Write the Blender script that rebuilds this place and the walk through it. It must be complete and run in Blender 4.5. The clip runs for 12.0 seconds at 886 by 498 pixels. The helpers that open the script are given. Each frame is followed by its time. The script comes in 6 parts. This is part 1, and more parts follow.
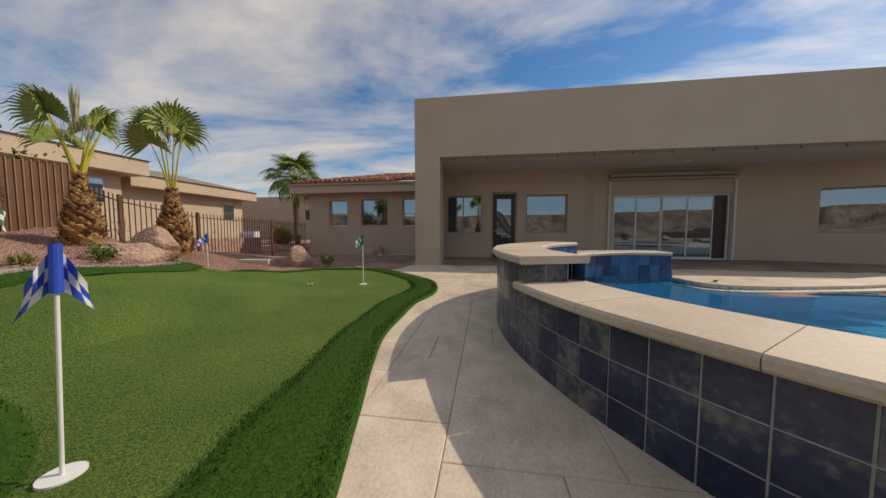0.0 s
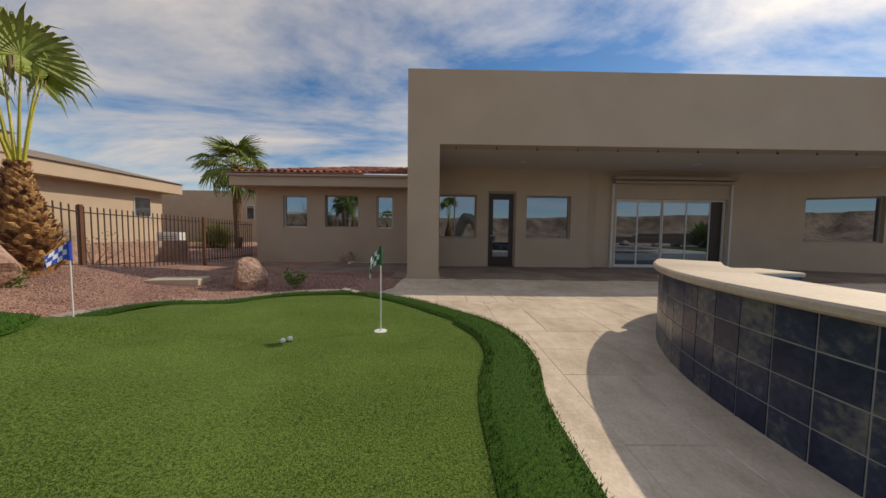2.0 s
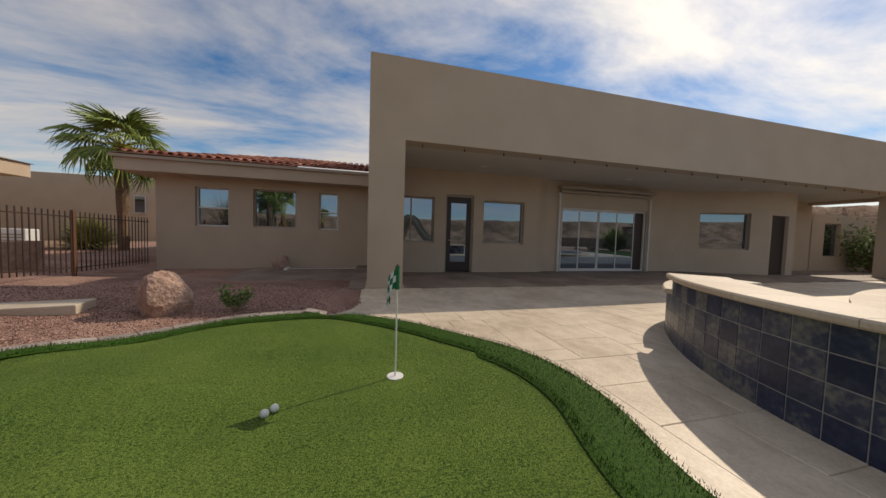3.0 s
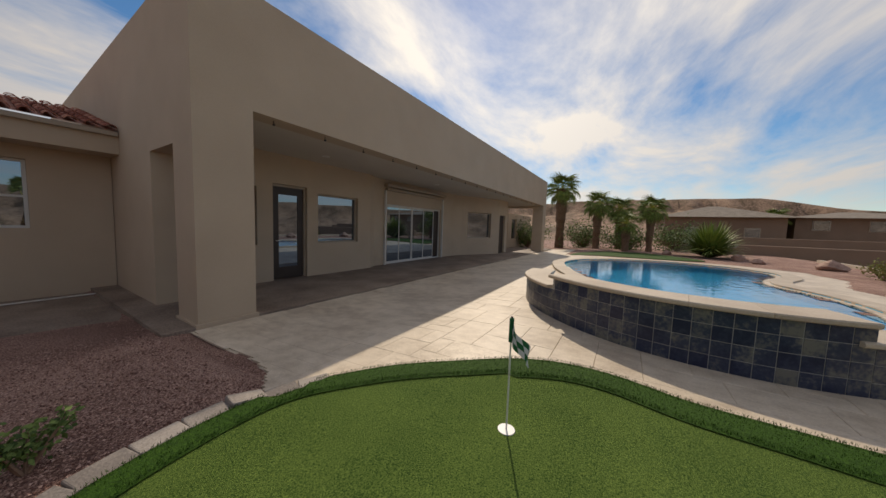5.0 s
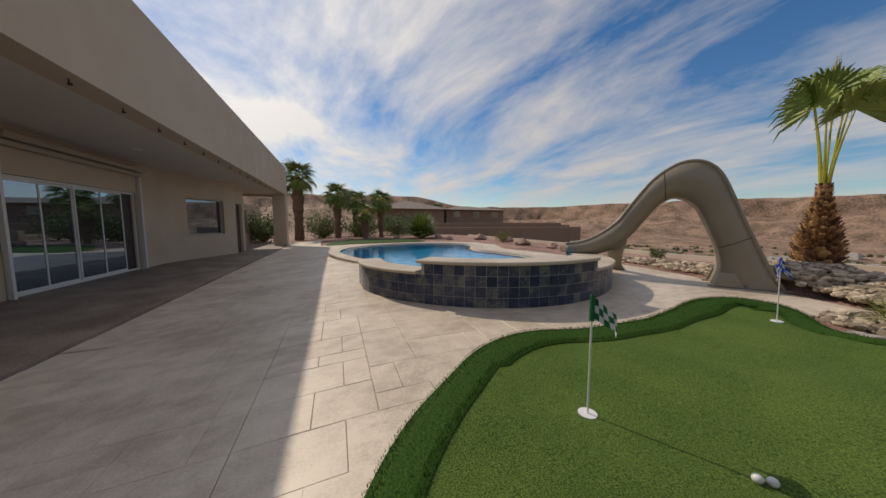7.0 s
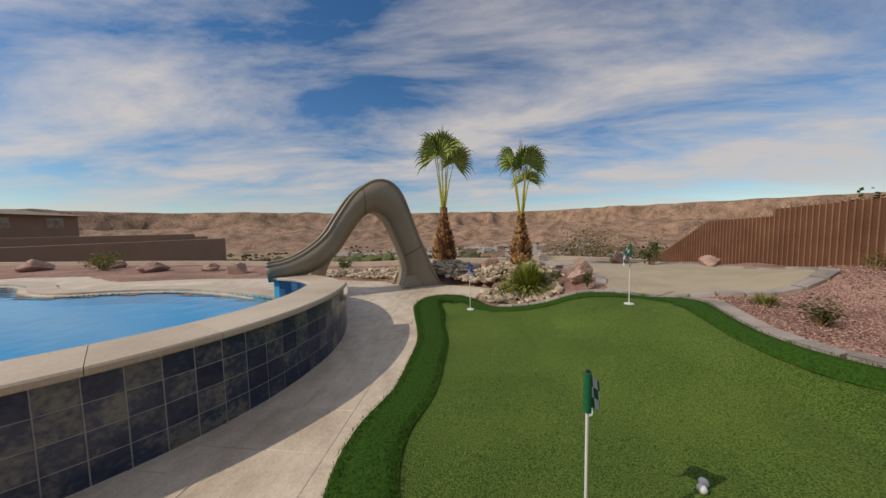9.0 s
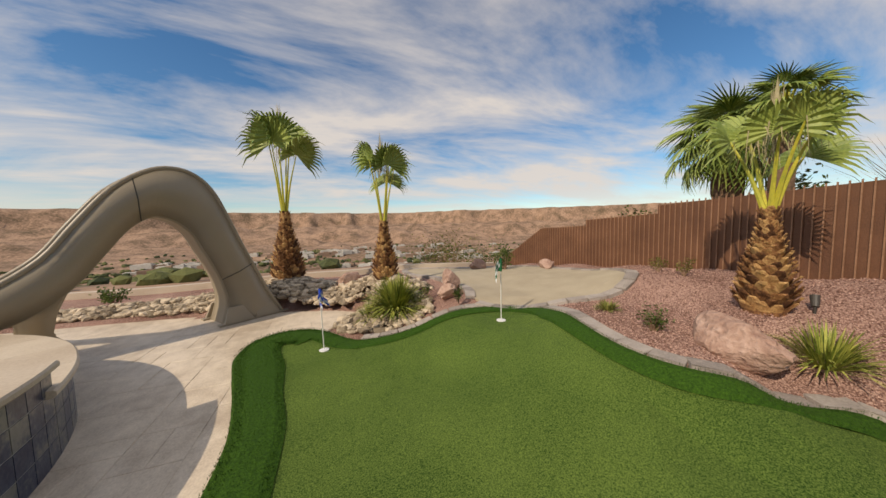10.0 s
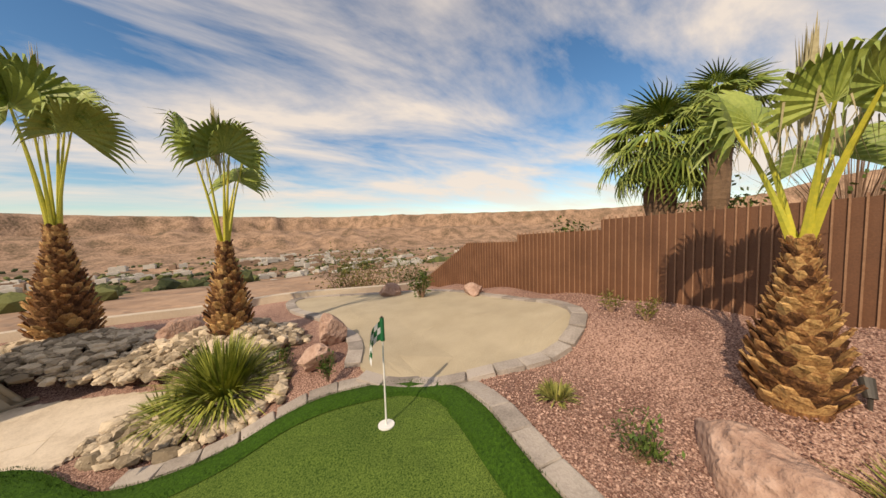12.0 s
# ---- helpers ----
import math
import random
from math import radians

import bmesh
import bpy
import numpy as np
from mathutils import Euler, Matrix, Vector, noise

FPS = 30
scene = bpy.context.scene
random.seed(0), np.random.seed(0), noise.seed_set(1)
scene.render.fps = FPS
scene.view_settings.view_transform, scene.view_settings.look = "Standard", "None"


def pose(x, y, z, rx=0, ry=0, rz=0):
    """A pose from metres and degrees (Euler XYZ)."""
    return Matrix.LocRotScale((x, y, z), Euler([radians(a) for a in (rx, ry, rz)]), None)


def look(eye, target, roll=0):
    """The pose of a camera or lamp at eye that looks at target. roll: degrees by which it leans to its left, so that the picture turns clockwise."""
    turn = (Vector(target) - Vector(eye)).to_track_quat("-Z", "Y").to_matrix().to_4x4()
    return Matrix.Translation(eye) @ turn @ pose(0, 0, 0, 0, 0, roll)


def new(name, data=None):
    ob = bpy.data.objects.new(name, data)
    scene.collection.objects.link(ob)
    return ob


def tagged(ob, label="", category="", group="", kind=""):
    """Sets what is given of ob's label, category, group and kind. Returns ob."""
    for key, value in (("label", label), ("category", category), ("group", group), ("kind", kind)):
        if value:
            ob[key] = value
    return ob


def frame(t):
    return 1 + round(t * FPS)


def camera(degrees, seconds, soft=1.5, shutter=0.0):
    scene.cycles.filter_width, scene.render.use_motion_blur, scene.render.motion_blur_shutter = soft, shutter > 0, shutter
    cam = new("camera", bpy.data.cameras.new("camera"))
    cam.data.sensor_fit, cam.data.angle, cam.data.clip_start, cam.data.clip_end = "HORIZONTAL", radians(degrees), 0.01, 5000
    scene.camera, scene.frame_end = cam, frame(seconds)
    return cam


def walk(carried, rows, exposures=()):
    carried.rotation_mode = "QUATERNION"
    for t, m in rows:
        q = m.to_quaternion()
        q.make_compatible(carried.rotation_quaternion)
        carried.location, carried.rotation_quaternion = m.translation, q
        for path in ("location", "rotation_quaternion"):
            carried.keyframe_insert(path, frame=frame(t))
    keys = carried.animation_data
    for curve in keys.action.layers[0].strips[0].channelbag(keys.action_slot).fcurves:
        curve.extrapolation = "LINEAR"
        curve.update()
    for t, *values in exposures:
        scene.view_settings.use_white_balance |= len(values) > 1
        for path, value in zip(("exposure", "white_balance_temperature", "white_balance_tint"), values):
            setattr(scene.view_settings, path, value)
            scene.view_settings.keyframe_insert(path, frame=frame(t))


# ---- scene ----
cam = camera(113.5, 12.0)
PATH = [
    (0, (6.594, 7.91, 0.811), (6.3, 9.885, 0.69), 0.0),
    (0.5, (6.289, 8.293, 0.818), (6.015, 10.271, 0.697), 0.2),
    (1, (5.989, 8.736, 0.822), (5.769, 10.721, 0.706), 0.4),
    (1.5, (5.579, 9.171, 0.825), (5.465, 11.165, 0.716), 0.6),
    (2, (5.254, 9.525, 0.889), (5.277, 11.521, 0.782), 0.7),
    (2.5, (4.924, 9.836, 0.91), (5.148, 11.821, 0.811), 0.6),
    (2.7, (4.779, 9.978, 0.924), (5.101, 11.95, 0.829), 1.2),
    (4.3, (3.515, 10.823, 1.325), (4.813, 12.337, 1.172), 1.2),
    (4.5, (3.349, 11.022, 1.346), (4.776, 12.414, 1.182), 1.6),
    (5, (2.935, 11.531, 1.332), (4.626, 12.586, 1.177), 1.9),
    (5.5, (2.796, 12.106, 1.375), (4.669, 12.792, 1.222), 2.2),
    (6, (2.826, 12.653, 1.303), (4.802, 12.929, 1.156), 1.5),
    (6.5, (3.02, 13.19, 1.216), (5.005, 12.986, 1.071), 1.2),
    (6.7, (3.169, 13.361, 1.186), (5.122, 12.96, 1.024), 0.7),
    (8.3, (4.644, 13.82, 1.318), (5.671, 12.112, 1.152), -1.4),
    (8.5, (4.828, 13.702, 1.328), (5.647, 11.884, 1.16), -0.9),
    (9, (5.16, 13.244, 1.323), (5.373, 11.261, 1.182), -1.1),
    (9.5, (5.239, 12.77, 1.389), (4.9, 10.805, 1.243), -0.9),
    (10, (5.082, 12.347, 1.468), (4.368, 10.485, 1.317), -1.4),
    (10.5, (4.847, 12.019, 1.562), (3.927, 10.25, 1.403), -1.3),
    (11, (4.555, 11.724, 1.611), (3.543, 10.005, 1.463), -1.6),
    (11.5, (4.254, 11.448, 1.647), (3.186, 9.763, 1.507), -1.7),
    (12, (3.896, 11.216, 1.66), (2.807, 9.544, 1.528), -1.7),
]
walk(cam, [(t, look(eye, target, roll)) for t, eye, target, roll in PATH], [(0, 0.12, 7500, 12), (2.5, 0.1, 7600, 12), (4.5, -0.05, 7600, 12), (6.5, -0.1, 7200, 12), (8.5, -0.15, 6950, 12), (9.5, 0.1, 7400, 12), (10.5, 0.42, 8100, 13), (12, 0.52, 8600, 14)])

# ---- world and sun ----
SUN_AZ, SUN_EL = radians(26.3), radians(38.8)


def make_world():
    w = bpy.data.worlds.new("world")
    scene.world = w
    w.use_nodes = True
    nt = w.node_tree
    nt.nodes.clear()
    out = nt.nodes.new("ShaderNodeOutputWorld")
    bg = nt.nodes.new("ShaderNodeBackground")
    sky = nt.nodes.new("ShaderNodeTexSky")
    sky.sky_type = "NISHITA"
    sky.sun_disc = False
    sky.sun_elevation = SUN_EL
    sky.sun_rotation = radians(90) - SUN_AZ
    sky.air_density, sky.dust_density, sky.ozone_density = 1.0, 0.2, 4.5
    tc = nt.nodes.new("ShaderNodeTexCoord")
    # thin high cloud, as streaks on a flat layer overhead
    sep = nt.nodes.new("ShaderNodeSeparateXYZ")
    nt.links.new(tc.outputs["Generated"], sep.inputs[0])
    zc = nt.nodes.new("ShaderNodeMath")
    zc.operation = "MAXIMUM"
    zc.inputs[1].default_value = 0.0
    nt.links.new(sep.outputs[2], zc.inputs[0])
    za = nt.nodes.new("ShaderNodeMath")
    za.operation = "ADD"
    za.inputs[1].default_value = 0.14
    nt.links.new(zc.outputs[0], za.inputs[0])
    div = nt.nodes.new("ShaderNodeVectorMath")
    div.operation = "DIVIDE"
    comb = nt.nodes.new("ShaderNodeCombineXYZ")
    for k in range(3):
        nt.links.new(za.outputs[0], comb.inputs[k])
    nt.links.new(tc.outputs["Generated"], div.inputs[0])
    nt.links.new(comb.outputs[0], div.inputs[1])
    mp = nt.nodes.new("ShaderNodeMapping")
    mp.inputs["Rotation"].default_value = (0, 0, radians(-25))
    mp.inputs["Scale"].default_value = (0.75, 1.5, 0.0)
    nt.links.new(div.outputs[0], mp.inputs[0])
    n1 = nt.nodes.new("ShaderNodeTexNoise")
    n1.inputs["Scale"].default_value = 0.85
    n1.inputs["Detail"].default_value = 12
    n1.inputs["Roughness"].default_value = 0.60
    n1.inputs["Distortion"].default_value = 0.35
    nt.links.new(mp.outputs[0], n1.inputs["Vector"])
    ramp = nt.nodes.new("ShaderNodeValToRGB")
    ramp.color_ramp.elements[0].position = 0.375
    ramp.color_ramp.elements[0].color = (0, 0, 0, 1)
    ramp.color_ramp.elements[1].position = 0.61
    ramp.color_ramp.elements[1].color = (1, 1, 1, 1)
    nt.links.new(n1.outputs["Fac"], ramp.inputs[0])
    # cloud is brighter towards the sun
    sunv = nt.nodes.new("ShaderNodeVectorMath")
    sunv.operation = "DOT_PRODUCT"
    sunv.inputs[1].default_value = (math.cos(SUN_EL) * math.cos(SUN_AZ), math.cos(SUN_EL) * math.sin(SUN_AZ), math.sin(SUN_EL))
    nrm = nt.nodes.new("ShaderNodeVectorMath")
    nrm.operation = "NORMALIZE"
    nt.links.new(tc.outputs["Generated"], nrm.inputs[0])
    nt.links.new(nrm.outputs[0], sunv.inputs[0])
    mr = nt.nodes.new("ShaderNodeMapRange")
    mr.inputs["From Min"].default_value = 0.0
    mr.inputs["From Max"].default_value = 1.0
    mr.inputs["To Min"].default_value = 0.0
    mr.inputs["To Max"].default_value = 1.0
    nt.links.new(sunv.outputs["Value"], mr.inputs["Value"])
    pw = nt.nodes.new("ShaderNodeMath")
    pw.operation = "POWER"
    pw.inputs[1].default_value = 4
    nt.links.new(mr.outputs[0], pw.inputs[0])
    cc = nt.nodes.new("ShaderNodeMix")
    cc.data_type = "RGBA"
    nt.links.new(pw.outputs[0], cc.inputs[0])
    cc.inputs[6].default_value = (5.4, 5.4, 5.6, 1)
    cc.inputs[7].default_value = (11.0, 10.9, 10.6, 1)
    mix = nt.nodes.new("ShaderNodeMix")
    mix.data_type = "RGBA"
    hz = nt.nodes.new("ShaderNodeMapRange")
    hz.inputs["From Min"].default_value = -0.01
    hz.inputs["From Max"].default_value = 0.12
    hz.inputs["To Min"].default_value = 0.25
    hz.inputs["To Max"].default_value = 0.92
    nt.links.new(sep.outputs[2], hz.inputs["Value"])
    fac = nt.nodes.new("ShaderNodeMath")
    fac.operation = "MULTIPLY"
    nt.links.new(ramp.outputs[0], fac.inputs[0])
    nt.links.new(hz.outputs[0], fac.inputs[1])
    nt.links.new(fac.outputs[0], mix.inputs[0])
    hue = nt.nodes.new("ShaderNodeHueSaturation")
    hue.inputs["Saturation"].default_value = 1.22
    nt.links.new(sky.outputs[0], hue.inputs["Color"])
    nt.links.new(hue.outputs[0], mix.inputs[6])
    nt.links.new(cc.outputs[2], mix.inputs[7])
    bg.inputs["Strength"].default_value = 0.105
    nt.links.new(mix.outputs[2], bg.inputs[0])
    nt.links.new(bg.outputs[0], out.inputs[0])


make_world()
sd = bpy.data.lights.new("sun", "SUN")
sd.energy, sd.angle, sd.color = 2.6, radians(0.55), (1.0, 0.93, 0.82)
sun = new("sun", sd)
sun.matrix_world = look((60 * math.cos(SUN_AZ), 60 * math.sin(SUN_AZ), 50), (60 * math.cos(SUN_AZ) - math.cos(SUN_EL) * math.cos(SUN_AZ), 60 * math.sin(SUN_AZ) - math.cos(SUN_EL) * math.sin(SUN_AZ), 50 - math.sin(SUN_EL)))


# ---- materials ----
def material(name, c1, c2, scale=3.0, rough=0.8, metal=0.0, bump=0.3, fine=60.0, c3=None, stretch=(1, 1, 1), depth=0.01, rand=0.0, island=False, spec=0.5, patch=None, lo=0.33):
    """Two-tone noise at a large and a fine scale with relief; rand varies the tone from object to object."""
    m = bpy.data.materials.new(name)
    m.use_nodes = True
    nt = m.node_tree
    b = nt.nodes["Principled BSDF"]
    b.inputs["Roughness"].default_value = rough
    b.inputs["Metallic"].default_value = metal
    b.inputs["Specular IOR Level"].default_value = spec
    geo = nt.nodes.new("ShaderNodeNewGeometry")
    mp = nt.nodes.new("ShaderNodeMapping")
    mp.inputs["Scale"].default_value = stretch
    nt.links.new(geo.outputs["Position"], mp.inputs[0])
    n1 = nt.nodes.new("ShaderNodeTexNoise")
    n1.inputs["Scale"].default_value = scale
    n1.inputs["Detail"].default_value = 5
    n2 = nt.nodes.new("ShaderNodeTexNoise")
    n2.inputs["Scale"].default_value = fine
    n2.inputs["Detail"].default_value = 4
    for n in (n1, n2):
        nt.links.new(mp.outputs[0], n.inputs["Vector"])
    add = nt.nodes.new("ShaderNodeMath")
    add.operation = "MULTIPLY_ADD"
    add.inputs[1].default_value = 0.45
    nt.links.new(n2.outputs["Fac"], add.inputs[0])
    mul = nt.nodes.new("ShaderNodeMath")
    mul.operation = "MULTIPLY"
    mul.inputs[1].default_value = 0.55
    nt.links.new(n1.outputs["Fac"], mul.inputs[0])
    nt.links.new(mul.outputs[0], add.inputs[2])
    src = add.outputs[0]
    if patch:
        n3 = nt.nodes.new("ShaderNodeTexNoise")
        n3.inputs["Scale"].default_value = patch[0]
        n3.inputs["Detail"].default_value = 6
        nt.links.new(mp.outputs[0], n3.inputs["Vector"])
        pa = nt.nodes.new("ShaderNodeMath")
        pa.operation = "SUBTRACT"
        pa.inputs[1].default_value = 0.5
        nt.links.new(n3.outputs["Fac"], pa.inputs[0])
        pb = nt.nodes.new("ShaderNodeMath")
        pb.operation = "MULTIPLY_ADD"
        pb.inputs[1].default_value = patch[1] * 5
        nt.links.new(pa.outputs[0], pb.inputs[0])
        nt.links.new(src, pb.inputs[2])
        src = pb.outputs[0]
    if rand:
        if island:
            rn = geo.outputs["Random Per Island"]
        else:
            oi = nt.nodes.new("ShaderNodeObjectInfo")
            rn = oi.outputs["Random"]
        ra = nt.nodes.new("ShaderNodeMath")
        ra.operation = "MULTIPLY_ADD"
        ra.inputs[1].default_value = rand
        ra.inputs[2].default_value = -rand / 2
        nt.links.new(rn, ra.inputs[0])
        rb = nt.nodes.new("ShaderNodeMath")
        rb.operation = "ADD"
        nt.links.new(ra.outputs[0], rb.inputs[0])
        nt.links.new(src, rb.inputs[1])
        src = rb.outputs[0]
    ramp = nt.nodes.new("ShaderNodeValToRGB")
    e = ramp.color_ramp.elements
    e[0].position, e[0].color = lo, (*c1, 1)
    e[1].position, e[1].color = 1 - lo, (*c2, 1)
    if c3:
        k = e.new(0.5)
        k.color = (*c3, 1)
    nt.links.new(src, ramp.inputs[0])
    nt.links.new(ramp.outputs[0], b.inputs["Base Color"])
    if bump:
        bp = nt.nodes.new("ShaderNodeBump")
        bp.inputs["Strength"].default_value = bump
        bp.inputs["Distance"].default_value = depth
        nt.links.new(n2.outputs["Fac"], bp.inputs["Height"])
        nt.links.new(bp.outputs[0], b.inputs["Normal"])
    return m


def glass_material(name, tint, dark=0.03):
    """Coated window glass: dark room behind, mirror-like sheet in front."""
    m = bpy.data.materials.new(name)
    m.use_nodes = True
    nt = m.node_tree
    b = nt.nodes["Principled BSDF"]
    b.inputs["Base Color"].default_value = (dark, dark, dark * 1.1, 1)
    b.inputs["Roughness"].default_value = 0.03
    b.inputs["Metallic"].default_value = 0.0
    g = nt.nodes.new("ShaderNodeBsdfGlossy")
    g.inputs["Color"].default_value = (*tint, 1)
    g.inputs["Roughness"].default_value = 0.01
    fr = nt.nodes.new("ShaderNodeFresnel")
    fr.inputs["IOR"].default_value = 2.6
    mr = nt.nodes.new("ShaderNodeMapRange")
    mr.inputs["To Min"].default_value = 0.25
    mr.inputs["To Max"].default_value = 1.0
    nt.links.new(fr.outputs[0], mr.inputs["Value"])
    mx = nt.nodes.new("ShaderNodeMixShader")
    nt.links.new(mr.outputs[0], mx.inputs[0])
    nt.links.new(b.outputs[0], mx.inputs[1])
    nt.links.new(g.outputs[0], mx.inputs[2])
    nt.links.new(mx.outputs[0], nt.nodes["Material Output"].inputs[0])
    return m


STUCCO = material("stucco", (0.48, 0.375, 0.275), (0.56, 0.445, 0.33), 1.2, 0.9, bump=0.5, fine=140, depth=0.004)
SOFFIT = material("soffit paint", (0.56, 0.51, 0.45), (0.62, 0.57, 0.50), 1.0, 0.9, bump=0.2, fine=150, depth=0.002)
TRAV = material("travertine", (0.48, 0.385, 0.29), (0.74, 0.63, 0.50), 5, 0.5, bump=0.25, fine=60, c3=(0.62, 0.52, 0.405), stretch=(1.5, 1, 1), rand=0.09, patch=(0.9, 0.13), depth=0.003)
GROUT = material("travertine joint", (0.52, 0.43, 0.33), (0.66, 0.56, 0.45), 4, 0.9)
COPE = material("coping stone", (0.46, 0.37, 0.28), (0.62, 0.53, 0.42), 2.0, 0.6, bump=0.25, fine=60, rand=0.12, depth=0.004)
CONC = material("patio concrete", (0.16, 0.115, 0.09), (0.34, 0.265, 0.21), 1.4, 0.7, bump=0.2, fine=45, c3=(0.25, 0.19, 0.15), depth=0.003, lo=0.38)
SLATE = material("slate tile", (0.010, 0.017, 0.055), (0.17, 0.17, 0.155), 5.5, 0.3, bump=0.5, fine=30, c3=(0.032, 0.046, 0.090), rand=0.22, patch=(2.2, 0.10), depth=0.004, lo=0.34)
SLATEG = material("slate joint", (0.30, 0.30, 0.29), (0.44, 0.43, 0.41), 20, 0.9)
GREEN = material("putting turf", (0.022, 0.068, 0.007), (0.185, 0.275, 0.055), 110, 0.9, bump=1.0, fine=260, depth=0.012, spec=0.2, patch=(1.3, 0.03), lo=0.40)
FRINGE = material("long turf", (0.008, 0.036, 0.002), (0.05, 0.125, 0.009), 60, 0.8, bump=0.6, fine=150, depth=0.01, spec=0.2)
GRAVEL = material("red gravel", (0.12, 0.055, 0.042), (0.56, 0.36, 0.29), 75, 0.95, bump=1.0, fine=110, c3=(0.31, 0.175, 0.135), depth=0.016, patch=(1.1, 0.05), lo=0.40)
DESERT = material("desert soil", (0.12, 0.08, 0.045), (0.42, 0.27, 0.18), 0.03, 0.95, bump=0.8, fine=0.22, c3=(0.28, 0.175, 0.115), depth=2.0, lo=0.38)
SAND = material("fine sand", (0.36, 0.30, 0.21), (0.47, 0.40, 0.29), 3, 0.95, bump=0.6, fine=130, depth=0.01)
PAVER = material("border paver", (0.22, 0.19, 0.17), (0.42, 0.37, 0.33), 6, 0.9, bump=0.5, fine=70, rand=0.35)
ROCK = material("pink sandstone", (0.28, 0.16, 0.12), (0.55, 0.38, 0.31), 5, 0.9, bump=1.0, fine=25, c3=(0.42, 0.27, 0.21), depth=0.03)
COBBLE = material("river cobble", (0.20, 0.155, 0.105), (0.62, 0.51, 0.38), 3, 0.9, bump=0.6, fine=40, rand=0.45, island=True)
SLIDEM = material("tan plastic", (0.275, 0.228, 0.163), (0.33, 0.278, 0.20), 1.5, 0.38, bump=0.08, fine=160, depth=0.002)
SLIDED = material("dark step plastic", (0.05, 0.045, 0.04), (0.075, 0.068, 0.06), 1.5, 0.5, bump=0.1, fine=120, depth=0.002)
FENCE = material("rusty brown iron", (0.10, 0.042, 0.022), (0.17, 0.075, 0.038), 3, 0.6, bump=0.2, fine=80)
FENCED = material("black iron", (0.035, 0.022, 0.018), (0.07, 0.04, 0.03), 3, 0.5, bump=0.2, fine=80)
CLAY = material("clay tile", (0.20, 0.06, 0.04), (0.50, 0.23, 0.16), 5, 0.85, bump=0.4, fine=40, c3=(0.34, 0.115, 0.075), rand=0.4)
FRAMEW = material("white frame", (0.62, 0.60, 0.56), (0.70, 0.68, 0.64), 2, 0.5, bump=0)
FRAMET = material("tan frame", (0.36, 0.29, 0.22), (0.42, 0.34, 0.26), 2, 0.5, bump=0)
DARK = material("dark door paint", (0.028, 0.017, 0.013), (0.045, 0.028, 0.02), 3, 0.45, bump=0.1)
GLASS = glass_material("window glass", (0.46, 0.62, 0.80))
BOOT = material("palm boot", (0.13, 0.055, 0.02), (0.50, 0.30, 0.13), 9, 0.9, bump=0.8, fine=60, c3=(0.33, 0.165, 0.065), rand=0.35, island=True)
STALK = material("palm stalk", (0.28, 0.32, 0.04), (0.60, 0.52, 0.06), 3, 0.6, bump=0.2, fine=40)
FROND = material("palm leaf", (0.10, 0.17, 0.03), (0.30, 0.36, 0.08), 5, 0.55, bump=0.2, fine=60, rand=0.3, island=True)
DRYF = material("dry leaf", (0.30, 0.25, 0.13), (0.48, 0.42, 0.26), 5, 0.8, bump=0.2, fine=60)
DWARF = material("dwarf palm leaf", (0.12, 0.17, 0.02), (0.42, 0.43, 0.09), 6, 0.6, bump=0, rand=0.4, island=True)
LEAF = material("shrub leaf", (0.05, 0.10, 0.02), (0.19, 0.27, 0.06), 6, 0.7, bump=0, rand=0.4, island=True)
LEAFY = material("yellow shrub leaf", (0.13, 0.15, 0.03), (0.34, 0.32, 0.09), 6, 0.7, bump=0, rand=0.4, island=True)
TWIG = material("dry twig", (0.20, 0.12, 0.08), (0.34, 0.22, 0.15), 10, 0.9, bump=0.2)
BARK = material("palm bark", (0.10, 0.06, 0.035), (0.24, 0.15, 0.09), 6, 0.9, bump=0.8, fine=30, stretch=(1, 1, 4))
WHITE = material("white plastic", (0.74, 0.74, 0.72), (0.80, 0.80, 0.78), 4, 0.4, bump=0)
BLUEC = material("blue cloth", (0.01, 0.05, 0.42), (0.02, 0.09, 0.58), 4, 0.6, bump=0.1)
GREENC = material("green cloth", (0.0, 0.10, 0.035), (0.005, 0.16, 0.06), 4, 0.6, bump=0.1)
WHITEC = material("white cloth", (0.62, 0.64, 0.68), (0.74, 0.75, 0.78), 4, 0.7, bump=0.1)
ROOFB = material("flat brown roof tile", (0.17, 0.135, 0.105), (0.30, 0.25, 0.20), 2, 0.85, bump=0.5, fine=12, depth=0.03)
BROWNW = material("brown stucco", (0.24, 0.16, 0.11), (0.30, 0.20, 0.14), 1, 0.9, bump=0.3)
POOLT = material("pool plaster", (0.02, 0.34, 0.56), (0.05, 0.44, 0.68), 2, 0.6, bump=0.1, fine=30)
POOLB = material("blue pool tile", (0.012, 0.05, 0.13), (0.04, 0.13, 0.27), 8, 0.25, bump=0.3, fine=30, rand=0.4)
WHITEB = material("pale building", (0.38, 0.35, 0.31), (0.55, 0.52, 0.47), 0.3, 0.9, bump=0)


